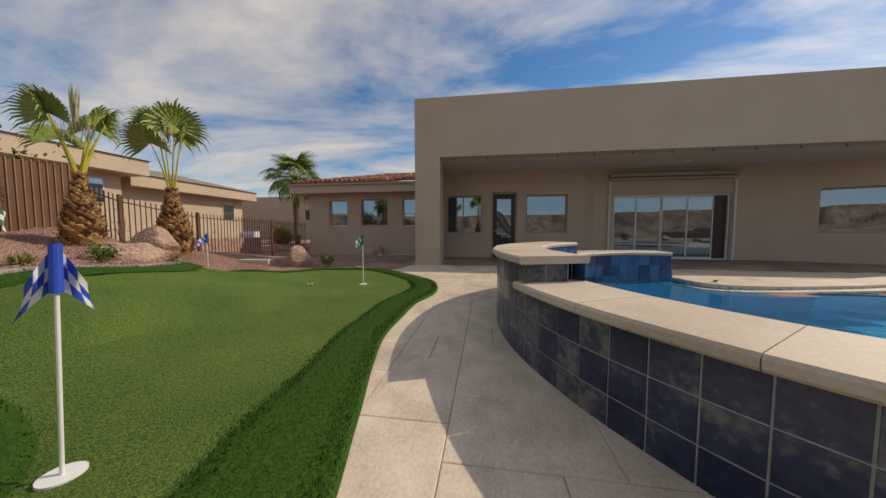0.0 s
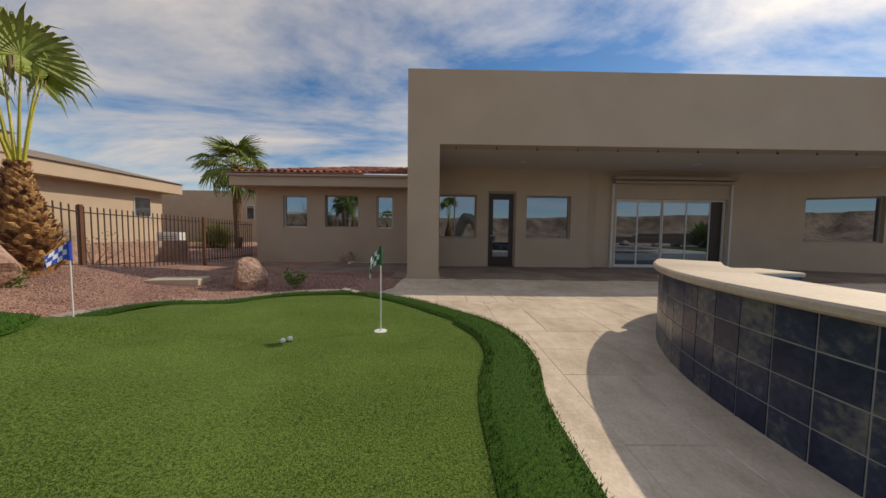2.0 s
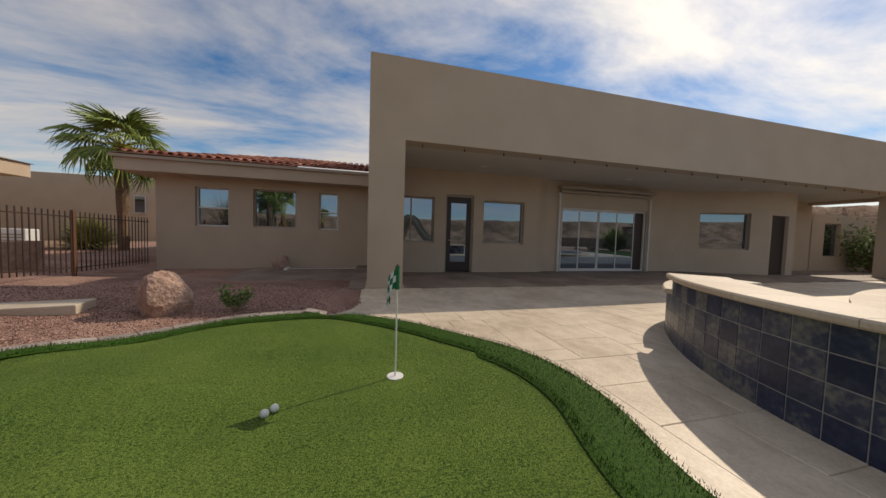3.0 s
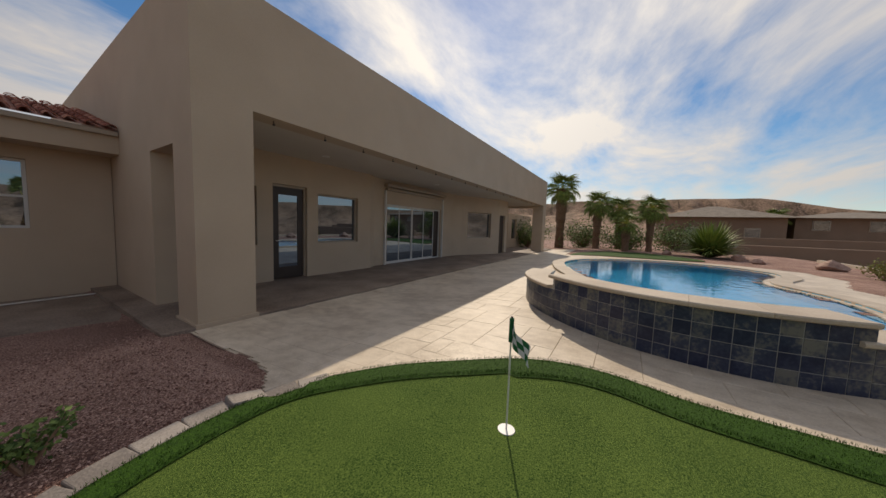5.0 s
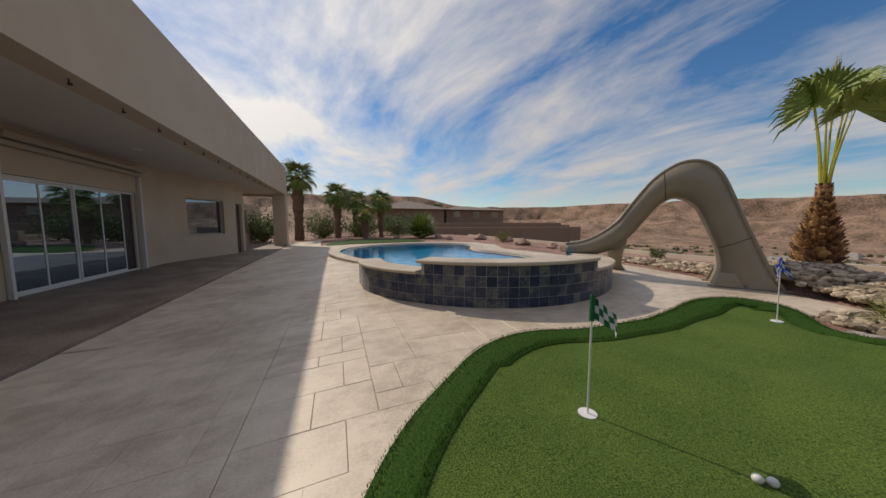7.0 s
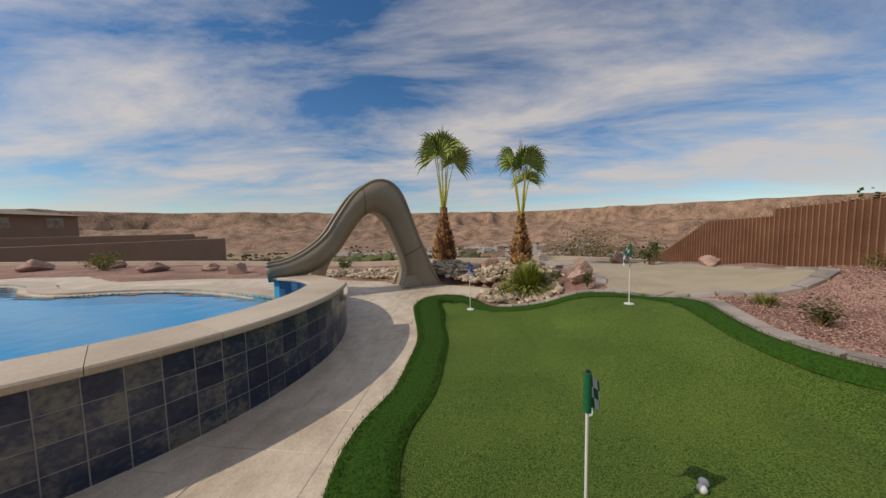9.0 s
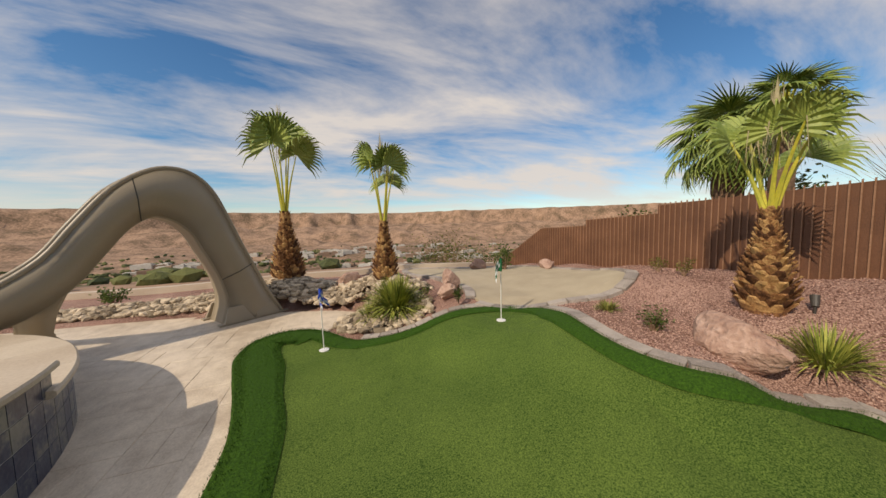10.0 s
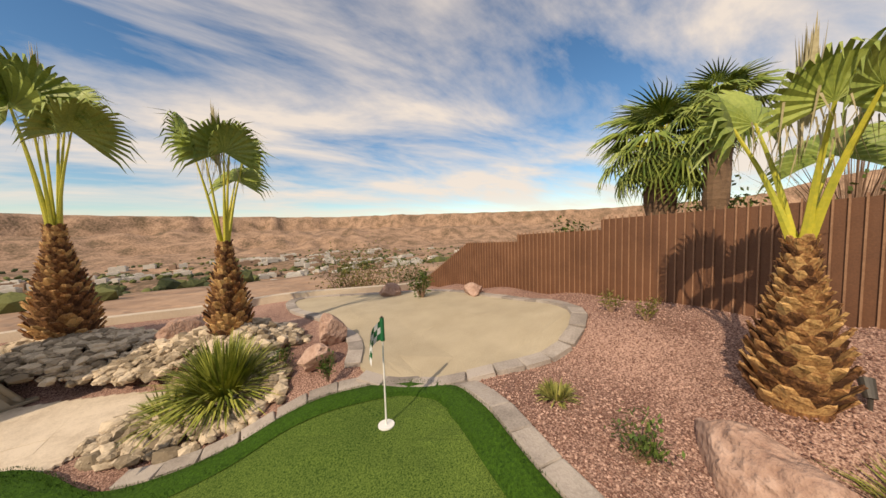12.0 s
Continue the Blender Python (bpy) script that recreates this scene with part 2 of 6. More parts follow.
def water_material():
    m = bpy.data.materials.new("pool water")
    m.use_nodes = True
    nt = m.node_tree
    b = nt.nodes["Principled BSDF"]
    b.inputs["Base Color"].default_value = (0.02, 0.42, 0.74, 1)
    b.inputs["Roughness"].default_value = 0.02
    b.inputs["IOR"].default_value = 1.33
    b.inputs["Transmission Weight"].default_value = 0.8
    geo = nt.nodes.new("ShaderNodeNewGeometry")
    n = nt.nodes.new("ShaderNodeTexNoise")
    n.inputs["Scale"].default_value = 3.2
    n.inputs["Detail"].default_value = 3
    nt.links.new(geo.outputs["Position"], n.inputs["Vector"])
    bp = nt.nodes.new("ShaderNodeBump")
    bp.inputs["Strength"].default_value = 0.25
    bp.inputs["Distance"].default_value = 0.03
    nt.links.new(n.outputs["Fac"], bp.inputs["Height"])
    nt.links.new(bp.outputs[0], b.inputs["Normal"])
    return m


WATER = water_material()


# ---- mesh helpers ----
def mesh_of(name, bm, mat, smooth=False):
    me = bpy.data.meshes.new(name)
    bm.normal_update()
    bm.to_mesh(me)
    bm.free()
    for m in (mat if isinstance(mat, (list, tuple)) else [mat]):
        me.materials.append(m)
    if smooth:
        me.shade_smooth()
    return me


def part(name, bm, mat, parent=None, label="", smooth=False):
    ob = new(name, mesh_of(name, bm, mat, smooth))
    ob.parent = parent
    return tagged(ob, label)


def thing(name, at, label, category, group="", kind="", turn=0.0):
    ob = new(name)
    ob.empty_display_size = 0.1
    ob.location = at
    ob.rotation_euler = (0, 0, radians(turn))
    return tagged(ob, label, category, group, kind)


def structure(name, bm, mat, label="", category="", smooth=False):
    ob = new(name, mesh_of(name, bm, mat, smooth))
    return tagged(ob, label, category, "", "structure")


def box(bm, x0, x1, y0, y1, z0, z1, bevel=0.0):
    vs = [bm.verts.new((x, y, z)) for x in (x0, x1) for y in (y0, y1) for z in (z0, z1)]
    fs = [bm.faces.new([vs[i] for i in f]) for f in ((0, 1, 3, 2), (4, 6, 7, 5), (0, 4, 5, 1), (2, 3, 7, 6), (0, 2, 6, 4), (1, 5, 7, 3))]
    if bevel:
        es = {e for f in fs for e in f.edges}
        bmesh.ops.bevel(bm, geom=list(es), offset=bevel, segments=2, affect="EDGES", profile=0.6)
    return bm


def boxes(*bs, bevel=0.0):
    bm = bmesh.new()
    for b in bs:
        box(bm, *b, bevel=bevel)
    return bm


def tube(bm, p, q, r0, r1, n=8, caps=True):
    p, q = Vector(p), Vector(q)
    d = (q - p).normalized()
    a = d.orthogonal().normalized()
    b = d.cross(a)
    rings = []
    for c, r in ((p, r0), (q, r1)):
        rings.append([bm.verts.new(c + r * (math.cos(t) * a + math.sin(t) * b)) for t in [2 * math.pi * k / n for k in range(n)]])
    for k in range(n):
        bm.faces.new((rings[0][k], rings[0][(k + 1) % n], rings[1][(k + 1) % n], rings[1][k]))
    if caps:
        bm.faces.new(rings[0][::-1])
        bm.faces.new(rings[1])
    return bm


def smooth_line(pts, n=8, closed=False):
    """Catmull-Rom through the points, n steps a span."""
    pts = [Vector(p) for p in pts]
    out = []
    m = len(pts)
    for i in range(m if closed else m - 1):
        p1, p2 = pts[i], pts[(i + 1) % m]
        p0 = pts[i - 1] if (closed or i > 0) else p1 * 2 - p2
        p3 = pts[(i + 2) % m] if (closed or i + 2 < m) else p2 * 2 - p1
        for k in range(n):
            t = k / n
            out.append(0.5 * (2 * p1 + (p2 - p0) * t + (2 * p0 - 5 * p1 + 4 * p2 - p3) * t * t + (3 * p1 - p0 - 3 * p2 + p3) * t ** 3))
    if not closed:
        out.append(pts[-1])
    return out


def evenly(pts, step):
    """Points at about equal steps along a line."""
    out, need = [pts[0]], step
    for a, b in zip(pts, pts[1:]):
        seg = (b - a).length
        while seg >= need and seg > 0:
            a = a + (b - a) * (need / seg)
            out.append(a)
            seg = (b - a).length
            need = step
        need -= seg
    return out


def inside(x, y, poly):
    c, j = False, len(poly) - 1
    for i in range(len(poly)):
        xi, yi, xj, yj = poly[i][0], poly[i][1], poly[j][0], poly[j][1]
        if (yi > y) != (yj > y) and x < (xj - xi) * (y - yi) / (yj - yi) + xi:
            c = not c
        j = i
    return c


def edge_distance(x, y, poly):
    """Distance from a point to a closed outline."""
    best = 1e9
    for i in range(len(poly)):
        ax, ay = poly[i - 1][0], poly[i - 1][1]
        dx, dy = poly[i][0] - ax, poly[i][1] - ay
        l2 = dx * dx + dy * dy or 1e-9
        u = min(1, max(0, ((x - ax) * dx + (y - ay) * dy) / l2))
        best = min(best, math.hypot(x - ax - u * dx, y - ay - u * dy))
    return best


# ---- plan ----
TURF = [(5.82, 11.0), (5.93, 11.5), (5.90, 11.95), (5.72, 12.38), (5.38, 12.8), (5.0, 13.2), (4.6, 13.48), (4.15, 13.7), (3.6, 13.74), (2.95, 13.58), (2.35, 13.1), (1.85, 12.6), (1.7, 12.15), (1.85, 11.75), (2.25, 11.45), (2.65, 11.15), (2.8, 10.7), (2.76, 10.2), (2.64, 9.7),
        (2.6, 9.3), (2.85, 8.95), (3.3, 8.78), (3.75, 8.68), (4.15, 8.68), (4.55, 8.6), (4.88, 8.44), (5.2, 8.1), (5.45, 7.92), (5.8, 7.88), (6.08, 8.05), (6.17, 8.45), (6.05, 9.0), (5.92, 9.5), (5.82, 10.0), (5.81, 10.5)]
WALL = [(9.35, 13.15), (8.6, 13.1), (7.95, 12.8), (7.4, 12.3), (7.02, 11.78), (6.78, 11.2), (6.70, 10.6), (6.74, 10.1), (6.88, 9.6), (7.12, 9.1), (7.5, 8.6), (8.05, 8.2), (8.7, 8.0)]
POOL = [(9.4, 12.75), (9.55, 12.25), (10.1, 12.12), (10.9, 12.25), (11.8, 12.5), (13.2, 13.05), (15.2, 13.45), (17.0, 13.0), (18.5, 11.5), (19.0, 9.8), (18.6, 8.2), (17.4, 7.2), (16.2, 7.3), (15.0, 7.9), (13.9, 8.1), (12.8, 7.75), (11.5, 7.6), (10.2, 7.85), (9.5, 8.05), (8.85, 8.25)]
COPEW = 0.42
turf = [(p.x, p.y) for p in smooth_line([(*p, 0) for p in TURF], 6, True)]
wall_line = smooth_line([(*p, 0) for p in WALL], 8)


def offset_line(pts, d):
    """The line moved to its left by d."""
    out = []
    for i, p in enumerate(pts):
        a, b = pts[max(0, i - 1)], pts[min(len(pts) - 1, i + 1)]
        t = (b - a)
        t.z = 0
        t.normalize()
        out.append(p + Vector((-t.y, t.x, 0)) * d)
    return out


wall_in = offset_line(wall_line, COPEW - 0.05)
pool = [(p.x, p.y) for p in wall_in] + [(p.x, p.y) for p in smooth_line([(*p, 0) for p in POOL[::-1]], 5)]
# heights of the ground at known places
HEIGHTS = [(5.0, 8.6, -0.03), (5.4, 9.2, -0.01), (5.3, 10.2, -0.015), (5.9, 9.4, 0.0), (5.85, 10.6, 0.0), (6.1, 8.5, 0.0), (4.7, 9.6, -0.02), (4.73, 12.1, -0.03), (1.95, 12.1, -0.03), (3.20, 9.36, 0.29), (2.2, 11.4, 0.16), (1.5, 13, 0.0), (2.7, 13.3, -0.045), (3.5, 13.2, -0.02), (4.0, 11.7, -0.01), (4.4, 12.8, 0.0), (4.9, 12.9, 0.0), (5.2, 7.1, 0.03), (5.9, 6.8, 0.05), (4.75, 7.4, 0.05), (4.54, 7.6, 0.06), (4.8, 7.95, 0.03), (6.5, 6.65, 0.05), (7.2, 6.45, 0.06), (3.3, 11.5, 0.1), (2.25, 10.7, 0.46), (2.4, 11.1, 0.42), (1.42, 11.0, 0.66), (0.7, 11.0, 0.80),
           (0.78, 9.9, 0.80), (2.28, 10.03, 0.50), (5.95, 5.55, 0.38), (4.18, 7.0, 0.52), (0.15, 11.4, 0.88), (0.15, 10.2, 0.81), (0.15, 9.2, 0.74), (0.15, 7.8, 0.62), (0.15, 6.4, 0.47), (0.15, 5.0, 0.25), (-1.4, 13.2, 0.5), (-0.7, 13.6, 0.33), (0.6, 13.0, 0.18), (-1.6, 15.0, 0.1),
           (4.25, 6.9, 0.5), (5.94, 6.15, 0.36), (3.15, 8.1, 0.42), (2.6, 6.8, 0.45), (1.0, 7.6, 0.5), (6, 7.1, 0), (8, 7.3, 0), (4.7, 7.9, 0.04), (7, 14, 0), (2, 16, -0.17), (-1, 17, -0.17), (-1.5, 20.3, -0.3), (2, 19, -0.32), (4, 19, -0.32), (0, 19.5, -0.32), (3.6, 17.3, -0.24), (12, 5, 0.05),
           (10, 4, 0.1), (16, 5, 0.1), (5.7, 11, 0), (21, 8, 0.05), (24, 12, 0.02), (30, 8, 0.1), (30, 16, 0), (-4, 13, 0.5), (-6, 8, 0.8), (-6, 20, 0.0), (3, 5, 0.35), (0, 4.5, 0.2)]


def deck_z(x, y):
    u = min(1, max(0, (y - 12.6) / 3.7))
    v = min(1, max(0, (x - 7.5) / 3))
    return -0.2 * u * u * (3 - 2 * u) + 0.06 * v * (1 - u)


def ground_z(x, y):
    """Height of the open yard."""
    if x > 6.3 and y > 7.3 or x > 4.0 and y > 13.6:
        base = deck_z(x, y)
    else:
        sw = sz = 0.0
        for hx, hy, hz in HEIGHTS:
            w = 1 / ((x - hx) ** 2 + (y - hy) ** 2 + 0.05) ** 1.6
            sw += w
            sz += w * hz
        base = sz / sw
    return base


def smoothstep(a, b, x):
    u = min(1, max(0, (x - a) / (b - a)))
    return u * u * (3 - 2 * u)


EDGE = [(-60, 4.0), (-0.5, 4.4), (1.6, 4.95), (3.6, 4.5), (6.5, 4.1), (9.8, 3.6), (15, 3.0), (26, 2.8), (34, 4.0), (60, 4.0)]


def edge_y(x):
    """Where the yard ends to the south."""
    for (xa, ya), (xb, yb) in zip(EDGE, EDGE[1:]):
        if x <= xb:
            return ya + (yb - ya) * max(0, x - xa) / (xb - xa)
    return EDGE[-1][1]


def land_z(x, y):
    """The whole land: the yard, the slope below it, the valley and the mesa beyond."""
    g = ground_z(max(-8, min(40, x)), max(0, min(30, y)))
    # the yard ends at a low wall to the south; the neighbours' plots go on east and north
    away = max(0.0, edge_y(x) - y) if x < 34 else max(0.0, 9 - 0.25 * (x - 34) - y)
    r = math.hypot(x - 5, y - 10)
    drop = -46 * smoothstep(3, 260, away) - 2.2 * smoothstep(0.0, 9, away)
    n = noise.fractal(Vector((x / 90, y / 90, 0.3)), 1.0, 2.0, 4)
    hills = n * 7 * smoothstep(40, 200, r) + 9 * abs(noise.fractal(Vector((x / 130, y / 130, 7.3)), 0.9, 2.1, 4)) * smoothstep(420, 700, r)
    mesa = 0.0
    rim = 1250 + 160 * noise.noise(Vector((x / 420, y / 420, 2.0))) + 45 * noise.noise(Vector((x / 60, y / 60, 5.0)))
    if r > 500:
        mesa = 58 * smoothstep(rim - 480, rim - 20, r) ** 1.5 + 60 * smoothstep(rim - 30, rim + 20, r)
        mesa += 26 * abs(noise.noise(Vector((x / 80, y / 80, 9)))) * smoothstep(rim - 520, rim - 200, r) * (1 - smoothstep(rim - 60, rim, r))
    south = smoothstep(-0.2, 0.25, (10 - y) / max(r, 1))
    if away <= 0 or south < 1:
        g += 0 if r < 60 else 3 * smoothstep(60, 300, r) * (1 - south)
    hills *= 1 - 0.85 * smoothstep(1050, 1300, r)
    return g + drop + hills + (mesa if south > 0.01 else mesa * 0.9)


def land():
    """One sheet from the yard to the horizon, finer towards the yard, open where the pool lies."""
    def ticks(c, lo, hi, fine, far):
        vals = [c + lo + i * fine for i in range(int((hi - lo) / fine) + 1)]
        s, v = fine, vals[-1]
        while v < far:
            s *= 1.09
            v += min(s, 32)
            vals.append(v)
        s, v = fine, vals[0]
        low = []
        while v > -far:
            s *= 1.09
            v -= min(s, 32)
            low.append(v)
        return low[::-1] + vals
    xs = ticks(6, -7.4, 15.0, 0.2, 2200)
    ys = ticks(10, -5.4, 9.0, 0.2, 2200)
    verts, faces, mats = [], [], []
    for y in ys:
        for x in xs:
            z = land_z(x, y)
            if 3 < x < 28 and 5 < y < 25 and deck_over(x, y):
                z = min(z, deck_z(x, y)) - (0.12 if edge_distance(x, y, DECK) > 0.3 else 0.02)
            elif 3.4 < x < 7 and 6 < y < 16.9 and edge_distance(x, y, DECK) < 0.3:
                z = min(z, deck_z(x, y) - 0.004)
            elif 0 < x < 8 and 7 < y < 15 and inside(x, y, turf):
                z -= 0.07
            verts.append((x, y, z))
    nx = len(xs)
    for j in range(len(ys) - 1):
        for i in range(nx - 1):
            cx, cy = (xs[i] + xs[i + 1]) / 2, (ys[j] + ys[j + 1]) / 2
            if 6 < cx < 20 and 6 < cy < 14.5 and inside(cx, cy, pool) and edge_distance(cx, cy, pool) > 0.25:
                continue
            k = j * nx + i
            faces.append((k, k + 1, k + nx + 1, k + nx))
            mats.append(0 if (-9 < cx < 48 and edge_y(cx) - 0.3 < cy < 60) else 1)
    me = bpy.data.meshes.new("ground")
    me.from_pydata(verts, [], faces)
    me.materials.append(GRAVEL)
    me.materials.append(DESERT)
    me.polygons.foreach_set("material_index", mats)
    me.shade_smooth()
    ob = new("ground", me)
    tagged(ob, "red crushed gravel yard running out to desert valley and mesa", "ground", "", "structure")


DECK = [(4.36, 16.42), (4.38, 15.6), (4.42, 14.9), (4.32, 14.3), (4.05, 13.85), (3.6, 13.35), (4.3, 13.0), (4.9, 12.6), (5.2, 12.0), (5.4, 11.3), (5.3, 10.5), (5.3, 9.9), (5.4, 9.2), (5.5, 8.6), (5.4, 8.15), (5.2, 7.9), (5.0, 7.58), (4.72, 7.34), (4.62, 7.18), (5.05, 6.85), (5.7, 6.6),
        (7.2, 6.2), (8.4, 6.05), (10.5, 6.1), (12.4, 6.1), (14.5, 6.6), (16.8, 5.7), (18.8, 5.9), (20.0, 7.4), (20.2, 9.6), (19.8, 11.8), (19.8, 13.2), (21, 14.4), (27, 14.6), (27, 16.42)]


def deck_over(x, y):
    """True where the travertine lies."""
    if 2.5 < x < 6 and 7.9 < y < 13.8 and inside(x, y, turf) and edge_distance(x, y, turf) > 0.09:
        return False
    return inside(x, y, DECK) and not (x > 6.4 and inside(x, y, pool) and edge_distance(x, y, pool) > 0.12)


land()


def sheet(poly, zf, lift, step, mat, name, label, category, kind="structure", hole=None, thick=0.05):
    """A flat cover over the ground inside an outline: a fine fill that follows the height."""
    bm = bmesh.new()
    rim = [bm.verts.new((x, y, 0)) for x, y in poly]
    edges = [bm.edges.new((rim[i - 1], rim[i])) for i in range(len(rim))]
    if hole:
        hr = [bm.verts.new((x, y, 0)) for x, y in hole]
        edges += [bm.edges.new((hr[i - 1], hr[i])) for i in range(len(hr))]
    bmesh.ops.triangle_fill(bm, use_beauty=True, use_dissolve=False, edges=edges)
    x0, x1 = min(p[0] for p in poly), max(p[0] for p in poly)
    y0, y1 = min(p[1] for p in poly), max(p[1] for p in poly)
    for k in range(1, int((x1 - x0) / step) + 1):
        bmesh.ops.bisect_plane(bm, geom=bm.verts[:] + bm.edges[:] + bm.faces[:], plane_co=(x0 + k * step, 0, 0), plane_no=(1, 0, 0))
    for k in range(1, int((y1 - y0) / step) + 1):
        bmesh.ops.bisect_plane(bm, geom=bm.verts[:] + bm.edges[:] + bm.faces[:], plane_co=(0, y0 + k * step, 0), plane_no=(0, 1, 0))
    for v in bm.verts:
        v.co.z = zf(v.co.x, v.co.y) + lift
    for f in bm.faces:
        if f.normal.z < 0:
            f.normal_flip()
    low = bmesh.ops.extrude_face_region(bm, geom=bm.faces[:])
    for v in low["geom"]:
        if isinstance(v, bmesh.types.BMVert):
            v.co.z -= thick
    bmesh.ops.recalc_face_normals(bm, faces=bm.faces[:])
    ob = new(name, mesh_of(name, bm, mat))
    return tagged(ob, label, category, "", kind)


# ---- deck ----
def cell_sheet(name, test, zf, lift, x0, x1, y0, y1, step, mat, label, category, thick=0.05):
    """A cover made of square cells wherever test(x, y) holds."""
    bm = bmesh.new()
    vs = {}

    def vert(i, j):
        if (i, j) not in vs:
            x, y = x0 + i * step, y0 + j * step
            vs[i, j] = bm.verts.new((x, y, zf(x, y) + lift))
        return vs[i, j]
    for i in range(int((x1 - x0) / step)):
        for j in range(int((y1 - y0) / step)):
            if test(x0 + (i + 0.5) * step, y0 + (j + 0.5) * step):
                bm.faces.new((vert(i, j), vert(i + 1, j), vert(i + 1, j + 1), vert(i, j + 1)))
    return structure(name, bm, mat, label, category)


cell_sheet("deck", deck_over, deck_z, -0.003, 3.6, 27, 5.0, 16.42, 0.06, GROUT, "pale travertine pool deck with sanded joints", "paving")
sheet([(4.1, 16.42), (27, 16.42), (27, 24), (4.1, 24)], lambda x, y: -0.2, 0.035, 30, CONC, "patio_slab", "grey-brown stained concrete patio slab under the roof", "floor", thick=0.12)
sheet(turf, ground_z, 0.025, 0.35, GREEN, "putting_green", "short green artificial putting turf", "artificial grass", thick=0.07)


# ---- pool ----
NS, NN = 0.64, 0.265


def pool_wall():
    n = len(wall_line)
    base = thing("pool_wall", (0, 0, 0), "curved raised pool wall clad in dark slate tiles with pale stone coping, on the deck", "pool wall")
    run = evenly(wall_line, 0.02)
    L = len(run)
    inner = offset_line(run, 0.30)
    bm = bmesh.new()
    for i in range(0, L - 4, 4):
        h = 0.61 if NN < i / L < NS else 0.445
        a, b, c, d = run[i], run[i + 4], inner[i + 4], inner[i]
        lo = [bm.verts.new((p.x, p.y, -0.1)) for p in (a, b, c, d)]
        hi = [bm.verts.new((p.x, p.y, h)) for p in (a, b, c, d)]
        bm.faces.new(hi)
        for k in range(4):
            bm.faces.new((lo[k], lo[(k + 1) % 4], hi[(k + 1) % 4], hi[k]))
    bmesh.ops.recalc_face_normals(bm, faces=bm.faces[:])
    part("wall_core", bm, SLATEG, base)
    return base, run, inner


POOLWALL, RUN, INNER = pool_wall()


def coping(lo, hi, z, base, over=0.05):
    """Coping stones along a stretch of the wall, each a bevelled slab."""
    L = len(RUN)
    outer = offset_line(RUN, -over)
    inn = offset_line(RUN, COPEW + 0.01)
    i = int(lo * L)
    end = int(hi * L) + (5 if hi == NS else -1)
    while i < end:
        j = min(end, i + 29)
        if end - j < 12:
            j = end
        bm = bmesh.new()
        ks = list(range(i, j - 3, 6)) + [j]
        prof = ((0.0, 0.012), (0.012, 0.0), (0.038, 0.0), (0.05, 0.012))
        rows = []
        for k in ks:
            row = []
            for zz, cut in prof:
                d = (inn[k] - outer[k]).normalized()
                row.append(bm.verts.new(Vector((outer[k].x, outer[k].y, z + zz)) + d * cut))
            for zz, cut in prof[::-1]:
                d = (inn[k] - outer[k]).normalized()
                row.append(bm.verts.new(Vector((inn[k].x, inn[k].y, z + zz)) - d * cut))
            rows.append(row)
        m = len(rows[0])
        for r in range(len(rows) - 1):
            for q in range(m):
                bm.faces.new((rows[r][q], rows[r][(q + 1) % m], rows[r + 1][(q + 1) % m], rows[r + 1][q]))
        bm.faces.new(rows[0][::-1])
        bm.faces.new(rows[-1])
        bmesh.ops.recalc_face_normals(bm, faces=bm.faces[:])
        c0 = sum((v.co for v in bm.verts), Vector()) / len(bm.verts)
        for v in bm.verts:
            v.co.x, v.co.y = c0.x + (v.co.x - c0.x) * 0.994, c0.y + (v.co.y - c0.y) * 0.994
        part("coping_stone", bm, COPE, base)
        i = j if j < end else end


coping(0.0, NN, 0.445, POOLWALL)
coping(NN, NS, 0.61, POOLWALL)
coping(NS, 1.0, 0.445, POOLWALL)


def pool_basin():
    bm = bmesh.new()
    top = [bm.verts.new((x, y, 0.09 if k >= len(wall_in) else 0.43)) for k, (x, y) in enumerate(pool)]
    low = [bm.verts.new((x, y, -1.3)) for x, y in pool]
    n = len(pool)
    for k in range(n):
        bm.faces.new((top[k], top[(k + 1) % n], low[(k + 1) % n], low[k]))
    es = [e for e in bm.edges if e.verts[0].co.z < -1 and e.verts[1].co.z < -1]
    bmesh.ops.triangle_fill(bm, edges=es)
    structure("pool_basin", bm, POOLT, "blue plastered pool basin", "pool")
    bm = bmesh.new()
    rim = [bm.verts.new((x, y, 0.05)) for x, y in pool]
    bmesh.ops.triangle_fill(bm, edges=[bm.edges.new((rim[k - 1], rim[k])) for k in range(n)])
    for f in bm.faces:
        if f.normal.z < 0:
            f.normal_flip()
    structure("water", bm, WATER, "clear blue rippled pool water", "water", smooth=True).visible_shadow = False


pool_basin()


def far_coping():
    line = smooth_line([(*p, 0) for p in POOL], 6)
    outer = offset_line(line, 0.42)
    base = thing("pool_coping", (0, 0, 0), "flush pale stone pool coping round the far edge of the pool", "pool coping")
    for k in range(0, len(line) - 1, 1):
        bm = bmesh.new()
        a, b, c, d = line[k], line[k + 1], outer[k + 1], outer[k]
        lo = [bm.verts.new((p.x, p.y, 0.06)) for p in (a, b, c, d)]
        hi = [bm.verts.new((p.x, p.y, 0.115)) for p in (a, b, c, d)]
        bm.faces.new(hi)
        bm.faces.new(lo[::-1])
        for q in range(4):
            bm.faces.new((lo[q], lo[(q + 1) % 4], hi[(q + 1) % 4], hi[q]))
        bmesh.ops.recalc_face_normals(bm, faces=bm.faces[:])
        part("coping_stone", bm, COPE, base)


far_coping()


